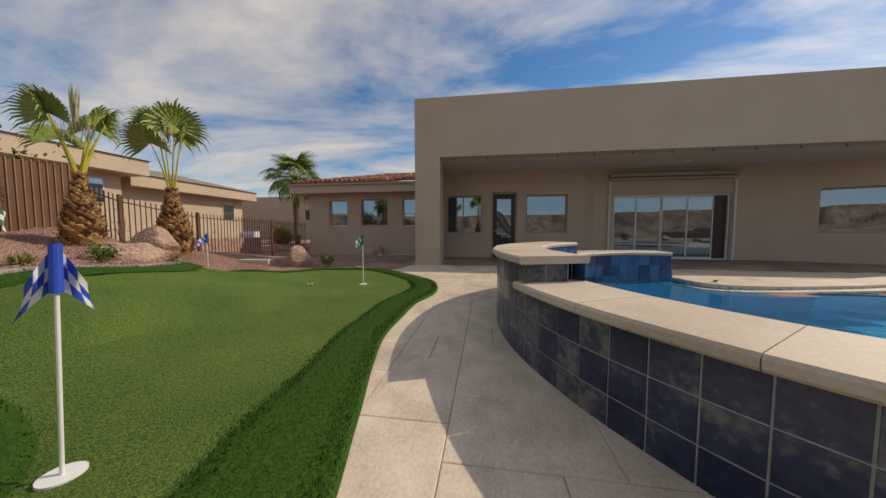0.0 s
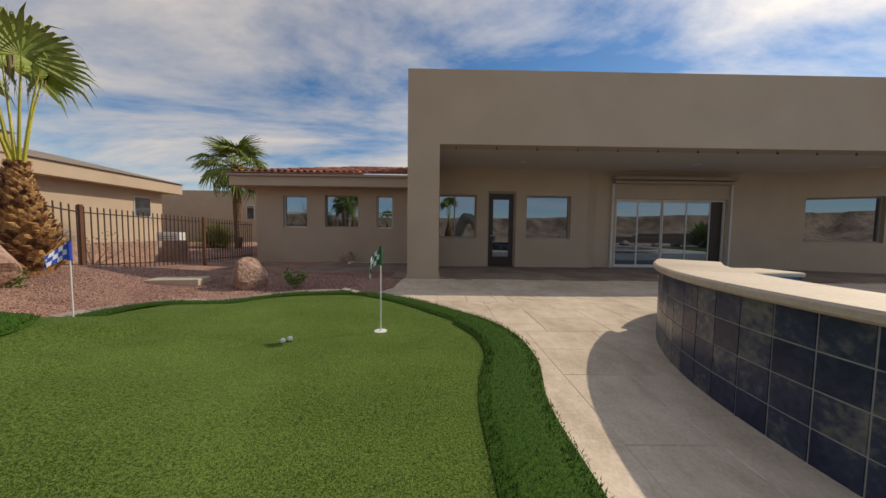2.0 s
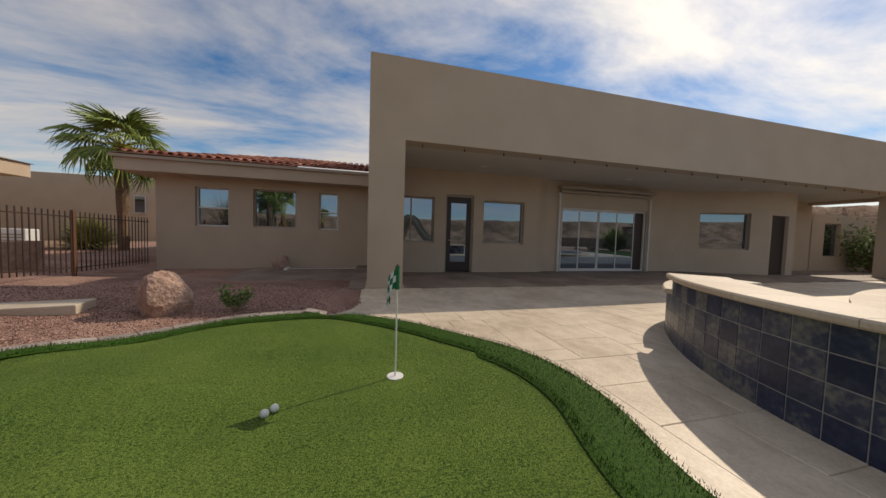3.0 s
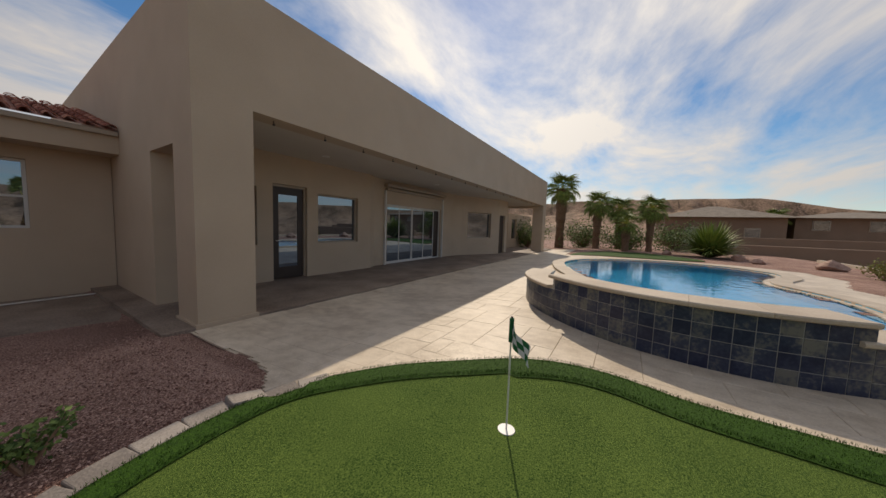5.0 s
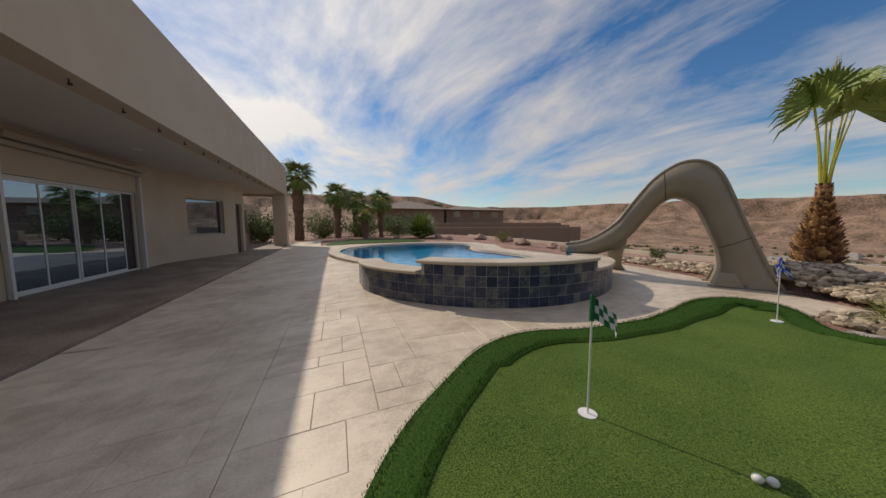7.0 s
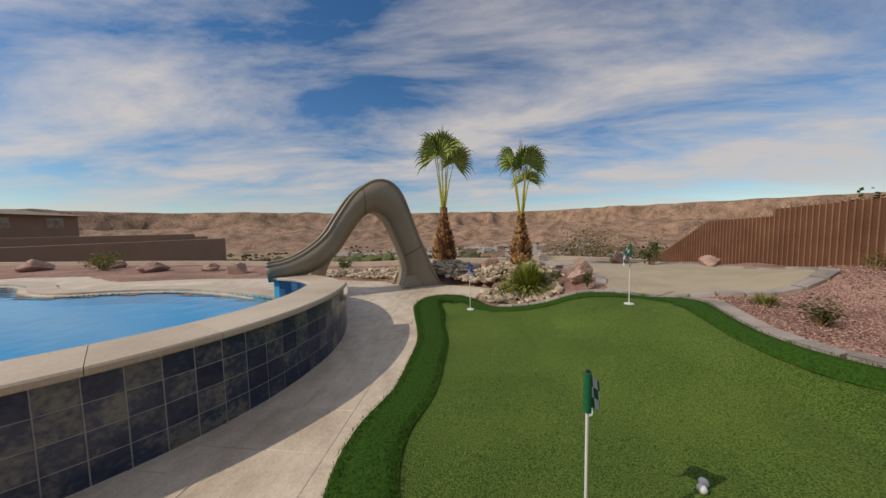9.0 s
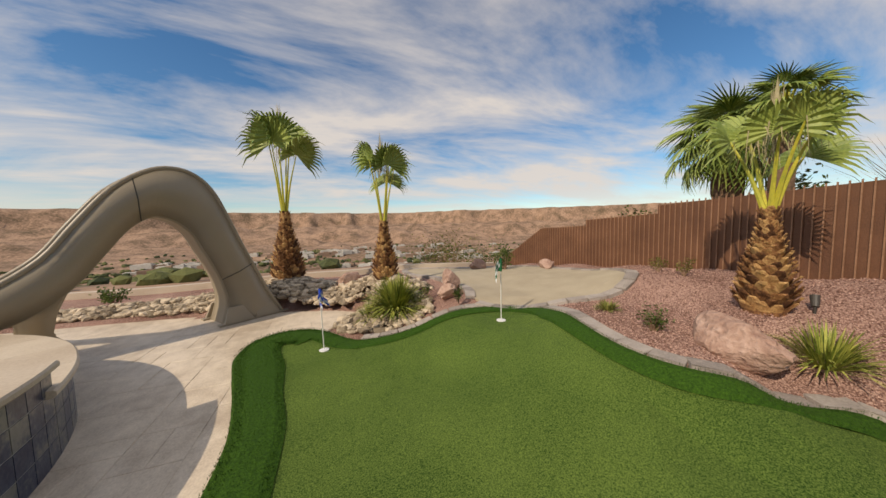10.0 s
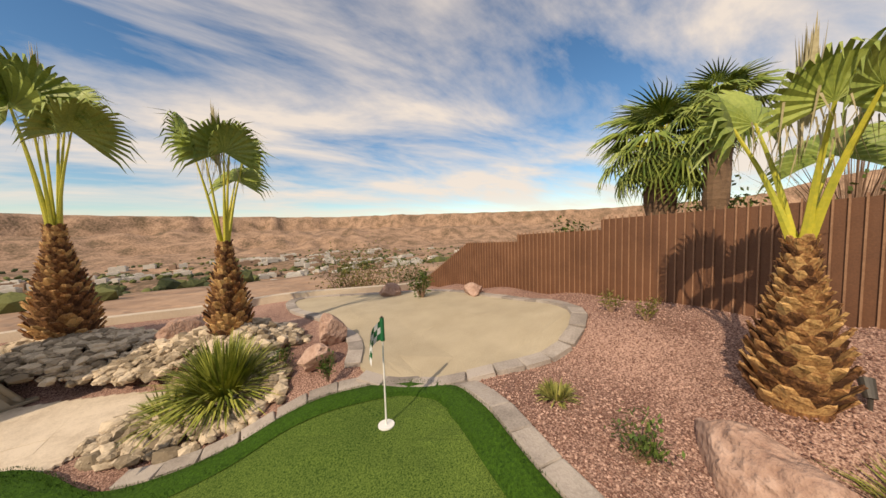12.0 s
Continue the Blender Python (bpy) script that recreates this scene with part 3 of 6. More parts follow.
# ---- house ----
def wall_run(bm, x0, x1, y0, y1, z0, z1, holes):
    """A wall along x with rectangular openings (x0, x1, z0, z1)."""
    x = x0
    for a, b, c, d in sorted(holes):
        box(bm, x, a, y0, y1, z0, z1)
        if c > z0:
            box(bm, a, b, y0, y1, z0, c)
        if d < z1:
            box(bm, a, b, y0, y1, d, z1)
        x = b
    box(bm, x, x1, y0, y1, z0, z1)


PZ = -0.165
CEIL = 2.98


def window(at, w, h, mull=(), frame_mat=FRAMET, label="", bars=(), turn=0, name="window", deep=0.09):
    """A window whose lower left corner is at the place given, facing -y."""
    base = thing(name, at, label or "fixed window with reflective glass in a tan frame", "window", kind="structure", turn=turn)
    f = 0.045
    part("window_frame", boxes((0, w, 0, deep, 0, f), (0, w, 0, deep, h - f, h), (0, f, 0, deep, f, h - f), (w - f, w, 0, deep, f, h - f), *[(m - 0.02, m + 0.02, 0.01, deep - 0.01, f, h - f) for m in mull], *[(f, w - f, 0.01, deep - 0.01, b - 0.02, b + 0.02) for b in bars]), frame_mat, base)
    xs = [f] + list(mull) + [w - f]
    for a, b in zip(xs, xs[1:]):
        part("pane", boxes((a, b, 0.045, 0.055, f, h - f)), GLASS, base)
    return base


def house():
    bm = bmesh.new()
    # tall front with its fascia, end columns, and side returns
    box(bm, 4.48, 24.5, 16.44, 16.84, CEIL, 4.68)
    box(bm, 4.48, 5.23, 16.44, 17.15, PZ - 0.03, CEIL)
    box(bm, 23.75, 24.5, 16.44, 17.15, PZ - 0.03, CEIL)
    box(bm, 4.48, 4.88, 17.15, 18.2, 2.4, CEIL)
    box(bm, 4.48, 4.88, 16.84, 30.0, CEIL, 4.68)
    box(bm, 4.48, 4.88, 18.2, 30.0, -0.35, CEIL)
    box(bm, 24.1, 24.5, 16.84, 30.0, CEIL - 0.12, 4.68)
    structure("wall_front", bm, STUCCO, "tan stucco parapet wall of the house with square columns", "wall")
    structure("column_foot", boxes((4.45, 5.26, 16.41, 17.18, PZ - 0.04, PZ + 0.03), (23.72, 24.53, 16.41, 17.18, PZ - 0.04, PZ + 0.03)), STUCCO, "stucco foot of the columns", "trim")
    structure("ceiling", boxes((4.88, 24.1, 16.84, 22.5, CEIL, CEIL + 0.12)), SOFFIT, "smooth painted patio ceiling", "ceiling")
    bm = bmesh.new()
    wall_run(bm, 4.88, 10.0, 18.88, 19.18, PZ, CEIL, [(5.1, 6.42, 0.75, 2.13), (6.78, 7.69, PZ, 2.25), (8.02, 9.46, 0.75, 2.13)])
    structure("wall_bedroom", bm, STUCCO, "tan stucco wall under the patio roof", "wall")
    bm = bmesh.new()
    for (xa, ya), (xb, yb) in (((10.0, 18.88), (10.4, 19.1)), ((15.9, 19.1), (16.6, 18.95))):
        d = Vector((xb - xa, yb - ya, 0)).normalized()
        nrm = Vector((-d.y, d.x, 0)) * 0.3
        ps = [Vector((xa, ya, 0)), Vector((xb, yb, 0)), Vector((xb, yb, 0)) + nrm, Vector((xa, ya, 0)) + nrm]
        lo = [bm.verts.new((p.x, p.y, PZ)) for p in ps]
        hi = [bm.verts.new((p.x, p.y, CEIL)) for p in ps]
        bm.faces.new(lo[::-1])
        bm.faces.new(hi)
        for q in range(4):
            bm.faces.new((lo[q], lo[(q + 1) % 4], hi[(q + 1) % 4], hi[q]))
    structure("wall_jog", bm, STUCCO, "short slanting stucco returns", "wall")
    bm = bmesh.new()
    wall_run(bm, 10.4, 15.9, 19.1, 19.4, PZ, CEIL, [(11.05, 14.75, PZ, 2.1)])
    structure("wall_living", bm, STUCCO, "tan stucco wall round the sliding doors", "wall")
    # slanting wall with a picture window and the door beyond it
    for name, (xa, ya), (xb, yb), holes in (("wall_slant", (16.6, 18.95), (19.1, 17.83), [(0.42, 2.12, 0.76, 2.16)]),):
        L = math.hypot(xb - xa, yb - ya)
        bm = bmesh.new()
        wall_run(bm, 0, L, 0, 0.3, PZ, CEIL, holes)
        ob = structure(name, bm, STUCCO, "slanting tan stucco wall with a picture window", "wall")
        ob.location = (xa, ya, 0)
        ang = math.degrees(math.atan2(yb - ya, xb - xa))
        ob.rotation_euler = (0, 0, radians(ang))
        wx, wy = xa + 0.42 * math.cos(radians(ang)) - 0.12 * math.sin(radians(ang)), ya + 0.42 * math.sin(radians(ang)) + 0.12 * math.cos(radians(ang))
        window((wx, wy, 0.76), 1.7, 1.40, turn=ang)
    bm = bmesh.new()
    wall_run(bm, 19.1, 20.5, 17.83, 18.13, PZ, CEIL, [(19.2, 20.12, PZ, 2.1)])
    wall_run(bm, 20.5, 24.4, 19.2, 19.5, PZ, CEIL, [(21.2, 22.9, PZ, 2.1)])
    box(bm, 20.2, 20.5, 18.13, 19.2, PZ, CEIL)
    wall_run(bm, 24.5, 30.5, 19.2, 19.5, PZ, 2.5, [(25.4, 26.6, 0.5, 2.1)])
    structure("wall_east", bm, STUCCO, "tan stucco wall beyond the slanting bay", "wall")
    structure("wall_back", boxes((4.48, 24.5, 29.7, 30.0, PZ, 4.7), (4.6, 24.4, 16.84, 29.7, 4.4, 4.6)), STUCCO, "plain closing wall and flat roof of the house", "wall")


house()
window((5.1, 18.98, 0.75), 1.32, 1.38, (0.62,), label="two-light bedroom window with reflective glass")
window((8.02, 18.98, 0.75), 1.44, 1.38, label="square picture window with reflective glass")


def glazed_door():
    b = thing("door", (6.78, 18.96, PZ), "dark brown door with a full-height glass pane in a tan frame", "door", kind="structure")
    w, h = 0.91, 2.41
    part("door_frame", boxes((0, 0.05, 0, 0.16, 0, h), (w - 0.05, w, 0, 0.16, 0, h), (0.05, w - 0.05, 0, 0.16, h - 0.05, h)), FRAMET, b)
    part("leaf", boxes((0.055, 0.20, 0.03, 0.08, 0.02, h - 0.055), (w - 0.2, w - 0.055, 0.03, 0.08, 0.02, h - 0.055), (0.20, w - 0.2, 0.03, 0.08, 0.02, 0.32), (0.20, w - 0.2, 0.03, 0.08, h - 0.24, h - 0.055)), DARK, b)
    part("pane", boxes((0.20, w - 0.2, 0.05, 0.06, 0.32, h - 0.24)), GLASS, b)
    bm = bmesh.new()
    tube(bm, (0.13, 0.03, 1.0), (0.13, -0.04, 1.0), 0.012, 0.012)
    tube(bm, (0.13, -0.04, 1.0), (0.23, -0.04, 1.0), 0.010, 0.010)
    part("door_handle", bm, FRAMEW, b, "metal lever handle")


glazed_door()


def sliding_doors():
    b = thing("sliding_door", (11.05, 19.16, PZ), "four-panel white-framed sliding glass doors, closed", "sliding door", kind="structure")
    w, h = 3.70, 2.26
    part("door_frame", boxes((0, 0.05, 0, 0.14, 0, h), (w - 0.05, w, 0, 0.14, 0, h), (0.05, w - 0.05, 0, 0.14, h - 0.05, h), (0.05, w - 0.05, 0, 0.14, 0, 0.04)), FRAMEW, b)
    xs = [0.05, 0.80, 1.62, 2.44, 3.26]
    for i, (x0, x1) in enumerate(zip(xs, xs[1:])):
        y = 0.02 + 0.03 * (i % 2)
        p = part("door_panel", boxes((x0, x0 + 0.035, y, y + 0.03, 0.04, h - 0.05), (x1 - 0.035, x1, y, y + 0.03, 0.04, h - 0.05), (x0 + 0.035, x1 - 0.035, y, y + 0.03, 0.04, 0.09), (x0 + 0.035, x1 - 0.035, y, y + 0.03, h - 0.1, h - 0.05)), FRAMEW, b)
        part("pane", boxes((x0 + 0.035, x1 - 0.035, y + 0.01, y + 0.018, 0.09, h - 0.1)), GLASS, p)
    part("screen_pocket", boxes((3.26, w - 0.05, 0.05, 0.09, 0.04, h - 0.05)), DARK, b, "dark end panel")
    s = thing("shade_box", (10.85, 19.09, 2.58), "tan roll-down sun shade box with side rails above the sliding doors", "roller shade")
    part("case", boxes((0, 4.02, -0.22, 0.0, 0.12, 0.24), bevel=0.02), FRAMET, s)
    part("roll", boxes((0.05, 3.97, -0.14, -0.01, 0.0, 0.10), bevel=0.02), FRAMET, s)
    part("rail", boxes((0.02, 0.08, -0.08, 0.0, -2.76, 0.0)), FRAMEW, s)
    part("rail", boxes((3.94, 4.0, -0.08, 0.0, -2.76, 0.0)), FRAMEW, s)


sliding_doors()


def garage():
    bm = bmesh.new()
    wall_run(bm, -1.75, 4.47, 20.75, 21.05, -0.35, 2.6, [(-0.74, 0.16, 1.05, 2.26), (0.85, 2.12, 1.07, 2.29), (2.82, 3.44, 1.05, 2.29)])
    box(bm, -1.75, -1.45, 21.05, 30, -0.35, 2.6)
    structure("wall_wing", bm, STUCCO, "tan stucco wall of the low tiled wing", "wall")
    structure("eave", boxes((-2.3, 4.48, 20.1, 20.75, 2.53, 2.95), (-2.3, -1.75, 20.75, 30, 2.53, 2.95)), STUCCO, "boxed stucco eave under the clay tile roof", "eave")
    structure("gutter", boxes((-2.36, 4.47, 20.02, 20.1, 2.86, 2.95), bevel=0.015), FRAMET, "tan gutter on the eave", "gutter")
    window((-0.74, 20.85, 1.05), 0.90, 1.21, (), FRAMEW, "small hung window with a white frame", bars=(0.58,))
    window((0.85, 20.85, 1.07), 1.27, 1.22, (), FRAMET, "plain wide window with reflective glass")
    window((2.82, 20.85, 1.05), 0.62, 1.24, (), FRAMEW, "narrow hung window with a white frame", bars=(0.58,))


garage()


def tile_roof():
    """Low clay-tiled roof over the wing: rows of barrel tiles."""
    roof = thing("tile_roof", (0, 0, 0), "red clay barrel tile roof over the low wing", "roof", kind="structure")
    bm = bmesh.new()
    vs = [bm.verts.new(p) for p in ((-2.36, 20.0, 2.97), (4.47, 20.0, 2.97), (4.47, 23.6, 3.96), (1.2, 23.6, 3.96))]
    bm.faces.new(vs)
    v2 = [vs[0], vs[3], bm.verts.new((1.2, 30, 3.96)), bm.verts.new((-2.36, 30, 2.97))]
    bm.faces.new(v2)
    part("underlay", bm, CLAY, roof)
    pitch = math.atan2(0.99, 3.6)
    rows = 9
    tm = bmesh.new()
    n = 7
    L, R = 0.44, 0.085
    ringa = [tm.verts.new((R * math.cos(math.pi * k / (n - 1)), 0, R * 0.75 * math.sin(math.pi * k / (n - 1)))) for k in range(n)]
    ringb = [tm.verts.new((R * 0.85 * math.cos(math.pi * k / (n - 1)), L, R * 0.62 * math.sin(math.pi * k / (n - 1)))) for k in range(n)]
    for k in range(n - 1):
        tm.faces.new((ringa[k + 1], ringa[k], ringb[k], ringb[k + 1]))
    ringc = [tm.verts.new(v.co * 0.8 + Vector((0, 0.0, 0))) for v in ringa]
    for k in range(n - 1):
        tm.faces.new((ringa[k], ringa[k + 1], ringc[k + 1], ringc[k]))
    me = mesh_of("roof_tile", tm, CLAY, True)
    for r in range(rows):
        y = r * 0.40
        x0 = -2.3 + y
        cols = int((4.4 - x0) / 0.23)
        for c in range(cols):
            ob = new("roof_tile", me)
            ob.parent = roof
            ob.location = (4.36 - c * 0.23 + random.uniform(-0.008, 0.008), 19.99 + y * math.cos(pitch), 2.985 + y * math.sin(pitch) + 0.02)
            ob.rotation_euler = (pitch - 0.03, 0, random.uniform(-0.02, 0.02))


tile_roof()


# ---- golf flags and balls ----
def flag(at, cloth, lean=(0.03, 0.0), turn=0, word="blue", both=False):
    g = thing("putting_flag", at, word + " and white chequered flag on thin white pole in turf", "golf flag", "putting flags", turn=turn)
    g.rotation_euler = (lean[0], lean[1], radians(turn))
    bm = bmesh.new()
    tube(bm, (0, 0, -0.03), (0, 0, 0.75), 0.006, 0.006, 10)
    part("pole", bm, WHITE, g)
    bm = bmesh.new()
    tube(bm, (0, 0, -0.03), (0, 0, 0.004), 0.056, 0.056, 28)
    part("cup", bm, WHITE, g, "white cup")
    # sleeve round the pole, and the hanging chequered cloth
    bm = bmesh.new()
    tube(bm, (0, 0, 0.60), (0, 0, 0.757), 0.016, 0.015, 12)
    part("sleeve", bm, cloth, g)
    bm = bmesh.new()
    tube(bm, (0, 0, 0.75), (0, 0, 0.768), 0.009, 0.007, 10)
    part("cap", bm, DARK, g)
    bm = bmesh.new()
    nx, nz = 24, 12
    W, H = 0.125, 0.135
    grid = []
    for j in range(nz + 1):
        row = []
        for i in range(nx + 1):
            u, v = (2 * i / nx - 1 if both else 1.35 * i / nx), j / nz
            w = abs(u)
            fold = (0.034 * math.sin(w * 7 + v * 2.0) + 0.03 * v) * w + 0.016
            if both:
                px, py = W * 0.72 * u * (0.70 + 0.30 * v * v), fold
            else:
                px, py = W * math.sin(1.6 * w) / 1.6 + 0.012 * v, W * (1 - math.cos(1.6 * w)) / 1.6 + fold * 0.5
            row.append(bm.verts.new((px, py, 0.745 - H * v * (1 - 0.1 * w) - (0.125 if both else 0.095) * w ** 1.3)))
        grid.append(row)
    for j in range(nz):
        for i in range(nx):
            f = bm.faces.new((grid[j][i], grid[j][i + 1], grid[j + 1][i + 1], grid[j + 1][i]))
            f.material_index = ((i * 6) // nx + (j * 3) // nz) % 2
    ob = part("cloth", bm, [cloth, WHITEC], g, smooth=True)
    return g


flag((5.23, 8.62, ground_z(5.23, 8.62) + 0.03), BLUEC, (0.0, 0.03), 60, "blue", True)
flag((4.73, 12.11, ground_z(4.73, 12.11) + 0.03), GREENC, (0.0, 0.0), 188, "green")
flag((3.20, 9.36, ground_z(3.20, 9.36) + 0.03), GREENC, (0.0, 0.0), -20, "green")
flag((2.0, 12.11, ground_z(2.0, 12.11) + 0.03), BLUEC, (0.0, 0.0), 200, "blue")


def ball(at):
    bm = bmesh.new()
    bmesh.ops.create_icosphere(bm, subdivisions=3, radius=0.0215)
    ob = new("golf_ball", mesh_of("golf_ball", bm, WHITE, True))
    ob.location = at
    tagged(ob, "white golf ball lying on the putting turf", "golf ball", "golf balls")


ball((4.04, 11.76, ground_z(4.04, 11.76) + 0.045))
ball((4.075, 11.80, ground_z(4.075, 11.80) + 0.045))


# ---- turf fringe ----
def fringe():
    """Long grass round the putting green: a raised band and its blades."""
    line = [Vector((x, y, 0)) for x, y in turf]
    n = len(line)
    rnd = random.Random(4)
    verts, faces = [], []

    def width(p):
        return 0.35 + 0.10 * smoothstep(9.7, 8.9, p.y) if p.x > 5.2 and p.y < 12.5 else 0.20 + 0.08 * smoothstep(3.9, 5.2, p.x)
    band = bmesh.new()
    rows = []
    for k in range(n):
        a, b = line[k - 1], line[(k + 1) % n]
        t = (b - a).normalized()
        nr = Vector((-t.y, t.x, 0))
        w = width(line[k])
        row = []
        for u, h in ((-0.05, 0.0), (0.0, 0.022), (0.3, 0.038), (0.8, 0.036), (1.0, 0.022)):
            p = line[k] + nr * (w * u)
            row.append(band.verts.new((p.x, p.y, ground_z(p.x, p.y) + 0.012 + h)))
        rows.append((row, line[k], nr, w))
    for k in range(n):
        ra, rb = rows[k][0], rows[(k + 1) % n][0]
        for q in range(4):
            band.faces.new((ra[q], rb[q], rb[q + 1], ra[q + 1]))
    bmesh.ops.recalc_face_normals(band, faces=band.faces[:])
    if band.faces[0].normal.z < 0:
        bmesh.ops.reverse_faces(band, faces=band.faces[:])
    ob = new("turf_fringe", mesh_of("turf_fringe", band, FRINGE))
    tagged(ob, "taller darker artificial grass fringe round the putting green", "artificial grass", "", "structure")
    for k in range(n):
        _, p0, nr, w = rows[k]
        _, p1, nr1, w1 = rows[(k + 1) % n]
        near = 1.0 if p0.x > 5 or p0.y > 12.6 else 0.6
        for _ in range(int((p1 - p0).length * w * 9500 * near)):
            u, v = rnd.random(), rnd.random()
            base = p0.lerp(p1, u) + nr.lerp(nr1, u) * (w + (w1 - w) * u) * (v * 1.06 - 0.04)
            h = rnd.uniform(0.008, 0.022)
            gz = ground_z(base.x, base.y) + 0.012 + 0.03
            ang = rnd.uniform(0, 6.28)
            d = Vector((math.cos(ang), math.sin(ang), 0))
            e = Vector((-d.y, d.x, 0)) * 0.0022
            lean = d * rnd.uniform(0.0, 0.014)
            i = len(verts)
            verts += [(base.x - e.x, base.y - e.y, gz), (base.x + e.x, base.y + e.y, gz), (base.x + lean.x, base.y + lean.y, gz + h)]
            faces.append((i, i + 1, i + 2))
    me = bpy.data.meshes.new("grass")
    me.from_pydata(verts, [], faces)
    me.materials.append(FRINGE)
    ob = new("grass_blades", me)
    tagged(ob, "long green artificial grass blades of the fringe", "grass", "", "stuff")


fringe()


# ---- stones ----
def stone_data(rnd, size, squash=0.6):
    bm = bmesh.new()
    bmesh.ops.create_icosphere(bm, subdivisions=1, radius=1)
    off = Vector((rnd.uniform(0, 99), rnd.uniform(0, 99), rnd.uniform(0, 99)))
    for v in bm.verts:
        v.co *= 1 + 0.45 * noise.noise(v.co * 1.1 + off)
        v.co.z *= squash
    data = ([v.co.copy() for v in bm.verts], [[v.index for v in f.verts] for f in bm.faces])
    bm.free()
    return data


def scatter(name, places, shapes, mat, label, category, rnd):
    """Many stones in one mesh: places are (x, y, z, size)."""
    verts, faces = [], []
    for x, y, z, size in places:
        vs, fs = rnd.choice(shapes)
        a = rnd.uniform(0, 6.28)
        sx, sy = size * rnd.uniform(0.8, 1.35), size * rnd.uniform(0.7, 1.1)
        tilt = rnd.uniform(-0.5, 0.5)
        i = len(verts)
        for v in vs:
            px, py, pz = v.x * sx, v.y * sy, v.z * size
            py, pz = py * math.cos(tilt) - pz * math.sin(tilt), py * math.sin(tilt) + pz * math.cos(tilt)
            verts.append((x + px * math.cos(a) - py * math.sin(a), y + px * math.sin(a) + py * math.cos(a), z + pz))
        faces += [tuple(i + q for q in f) for f in fs]
    me = bpy.data.meshes.new(name)
    me.from_pydata(verts, [], faces)
    me.materials.append(mat)
    return tagged(new(name, me), label, category, "", "stuff")


BED_A = [(5.14, 7.95), (4.95, 7.6), (4.66, 7.38), (4.5, 7.15), (5.0, 6.78), (5.7, 6.5), (7.2, 6.1), (8.5, 5.93), (10.4, 5.95), (10.3, 5.3), (8.5, 5.1), (7.0, 5.0), (5.8, 5.15), (4.8, 5.7), (4.0, 6.3), (3.5, 7.0), (3.25, 7.8), (3.3, 8.4), (3.6, 8.5), (4.05, 8.48), (4.45, 8.42), (4.8, 8.28)]


def cobbles():
    rnd = random.Random(11)
    shapes = [stone_data(rnd, 1) for _ in range(9)]
    places = []
    for _ in range(16000):
        x, y = rnd.uniform(3.1, 10.5), rnd.uniform(5.4, 9.0)
        if not inside(x, y, BED_A):
            continue
        if x < 3.75 and 7.4 < y < 8.5:
            continue
        size = rnd.choice((0.028, 0.035, 0.045, 0.05, 0.065, 0.085))
        rim = edge_distance(x, y, BED_A)
        z = ground_z(x, y) + 0.02 + 0.10 * smoothstep(0, 0.6, rim) + rnd.uniform(-0.02, 0.03)
        places.append((x, y, z, size))
    scatter("cobbles", places, shapes, COBBLE, "heaped tan and grey river cobbles in the planting bed", "stones", rnd)
    shapes2 = []
    for _ in range(6):
        q = [Vector((rnd.uniform(0.6, 1), 0, 0)), Vector((0, rnd.uniform(0.6, 1), 0)), Vector((-rnd.uniform(0.6, 1), 0, 0)), Vector((0, -rnd.uniform(0.6, 1), 0)), Vector((rnd.uniform(-0.3, 0.3), 0, 0.7)), Vector((0, 0, -0.4))]
        shapes2.append((q, [(0, 1, 4), (1, 2, 4), (2, 3, 4), (3, 0, 4), (1, 0, 5), (2, 1, 5), (3, 2, 5), (0, 3, 5)]))
    places = []
    for _ in range(90000):
        x, y = rnd.uniform(-0.3, 4.5), rnd.uniform(8.6, 17.3)
        d = math.hypot(x - 3.8, y - 11.3)
        if inside(x, y, turf) or x > 4.3 or (y > 17 and x > 0.9):
            continue
        if d > 2.2 and rnd.random() > (2.2 / d) ** 1.3:
            continue
        if y < 9.9 and inside(x, y, PAD) or deck_over(x, y):
            continue
        places.append((x, y, ground_z(x, y) + 0.004, rnd.uniform(0.005, 0.012)))
    scatter("gravel_stones", places[:52000], shapes2, GRAVELS, "loose crushed red and pink gravel", "gravel", rnd)


PAD = [(p.x, p.y) for p in smooth_line([(3.1, 8.62, 0), (2.6, 9.12, 0), (2.05, 9.48, 0), (1.5, 9.58, 0), (1.05, 9.35, 0), (0.8, 8.8, 0), (0.72, 8.0, 0), (0.85, 7.0, 0), (1.3, 6.0, 0), (2.2, 5.35, 0), (3.2, 4.95, 0), (3.3, 5.8, 0), (3.0, 7.0, 0), (2.92, 7.8, 0), (3.02, 8.3, 0)], 5, True)]
GRAVELS = material("gravel stone", (0.15, 0.07, 0.055), (0.58, 0.38, 0.31), 8, 0.95, bump=0.3, fine=90, c3=(0.34, 0.19, 0.15), rand=0.6, island=True)
cobbles()
sheet(PAD, ground_z, 0.03, 0.4, SAND, "sand_pad", "flat tan fine-gravel pad edged with pavers", "paving", thick=0.06)


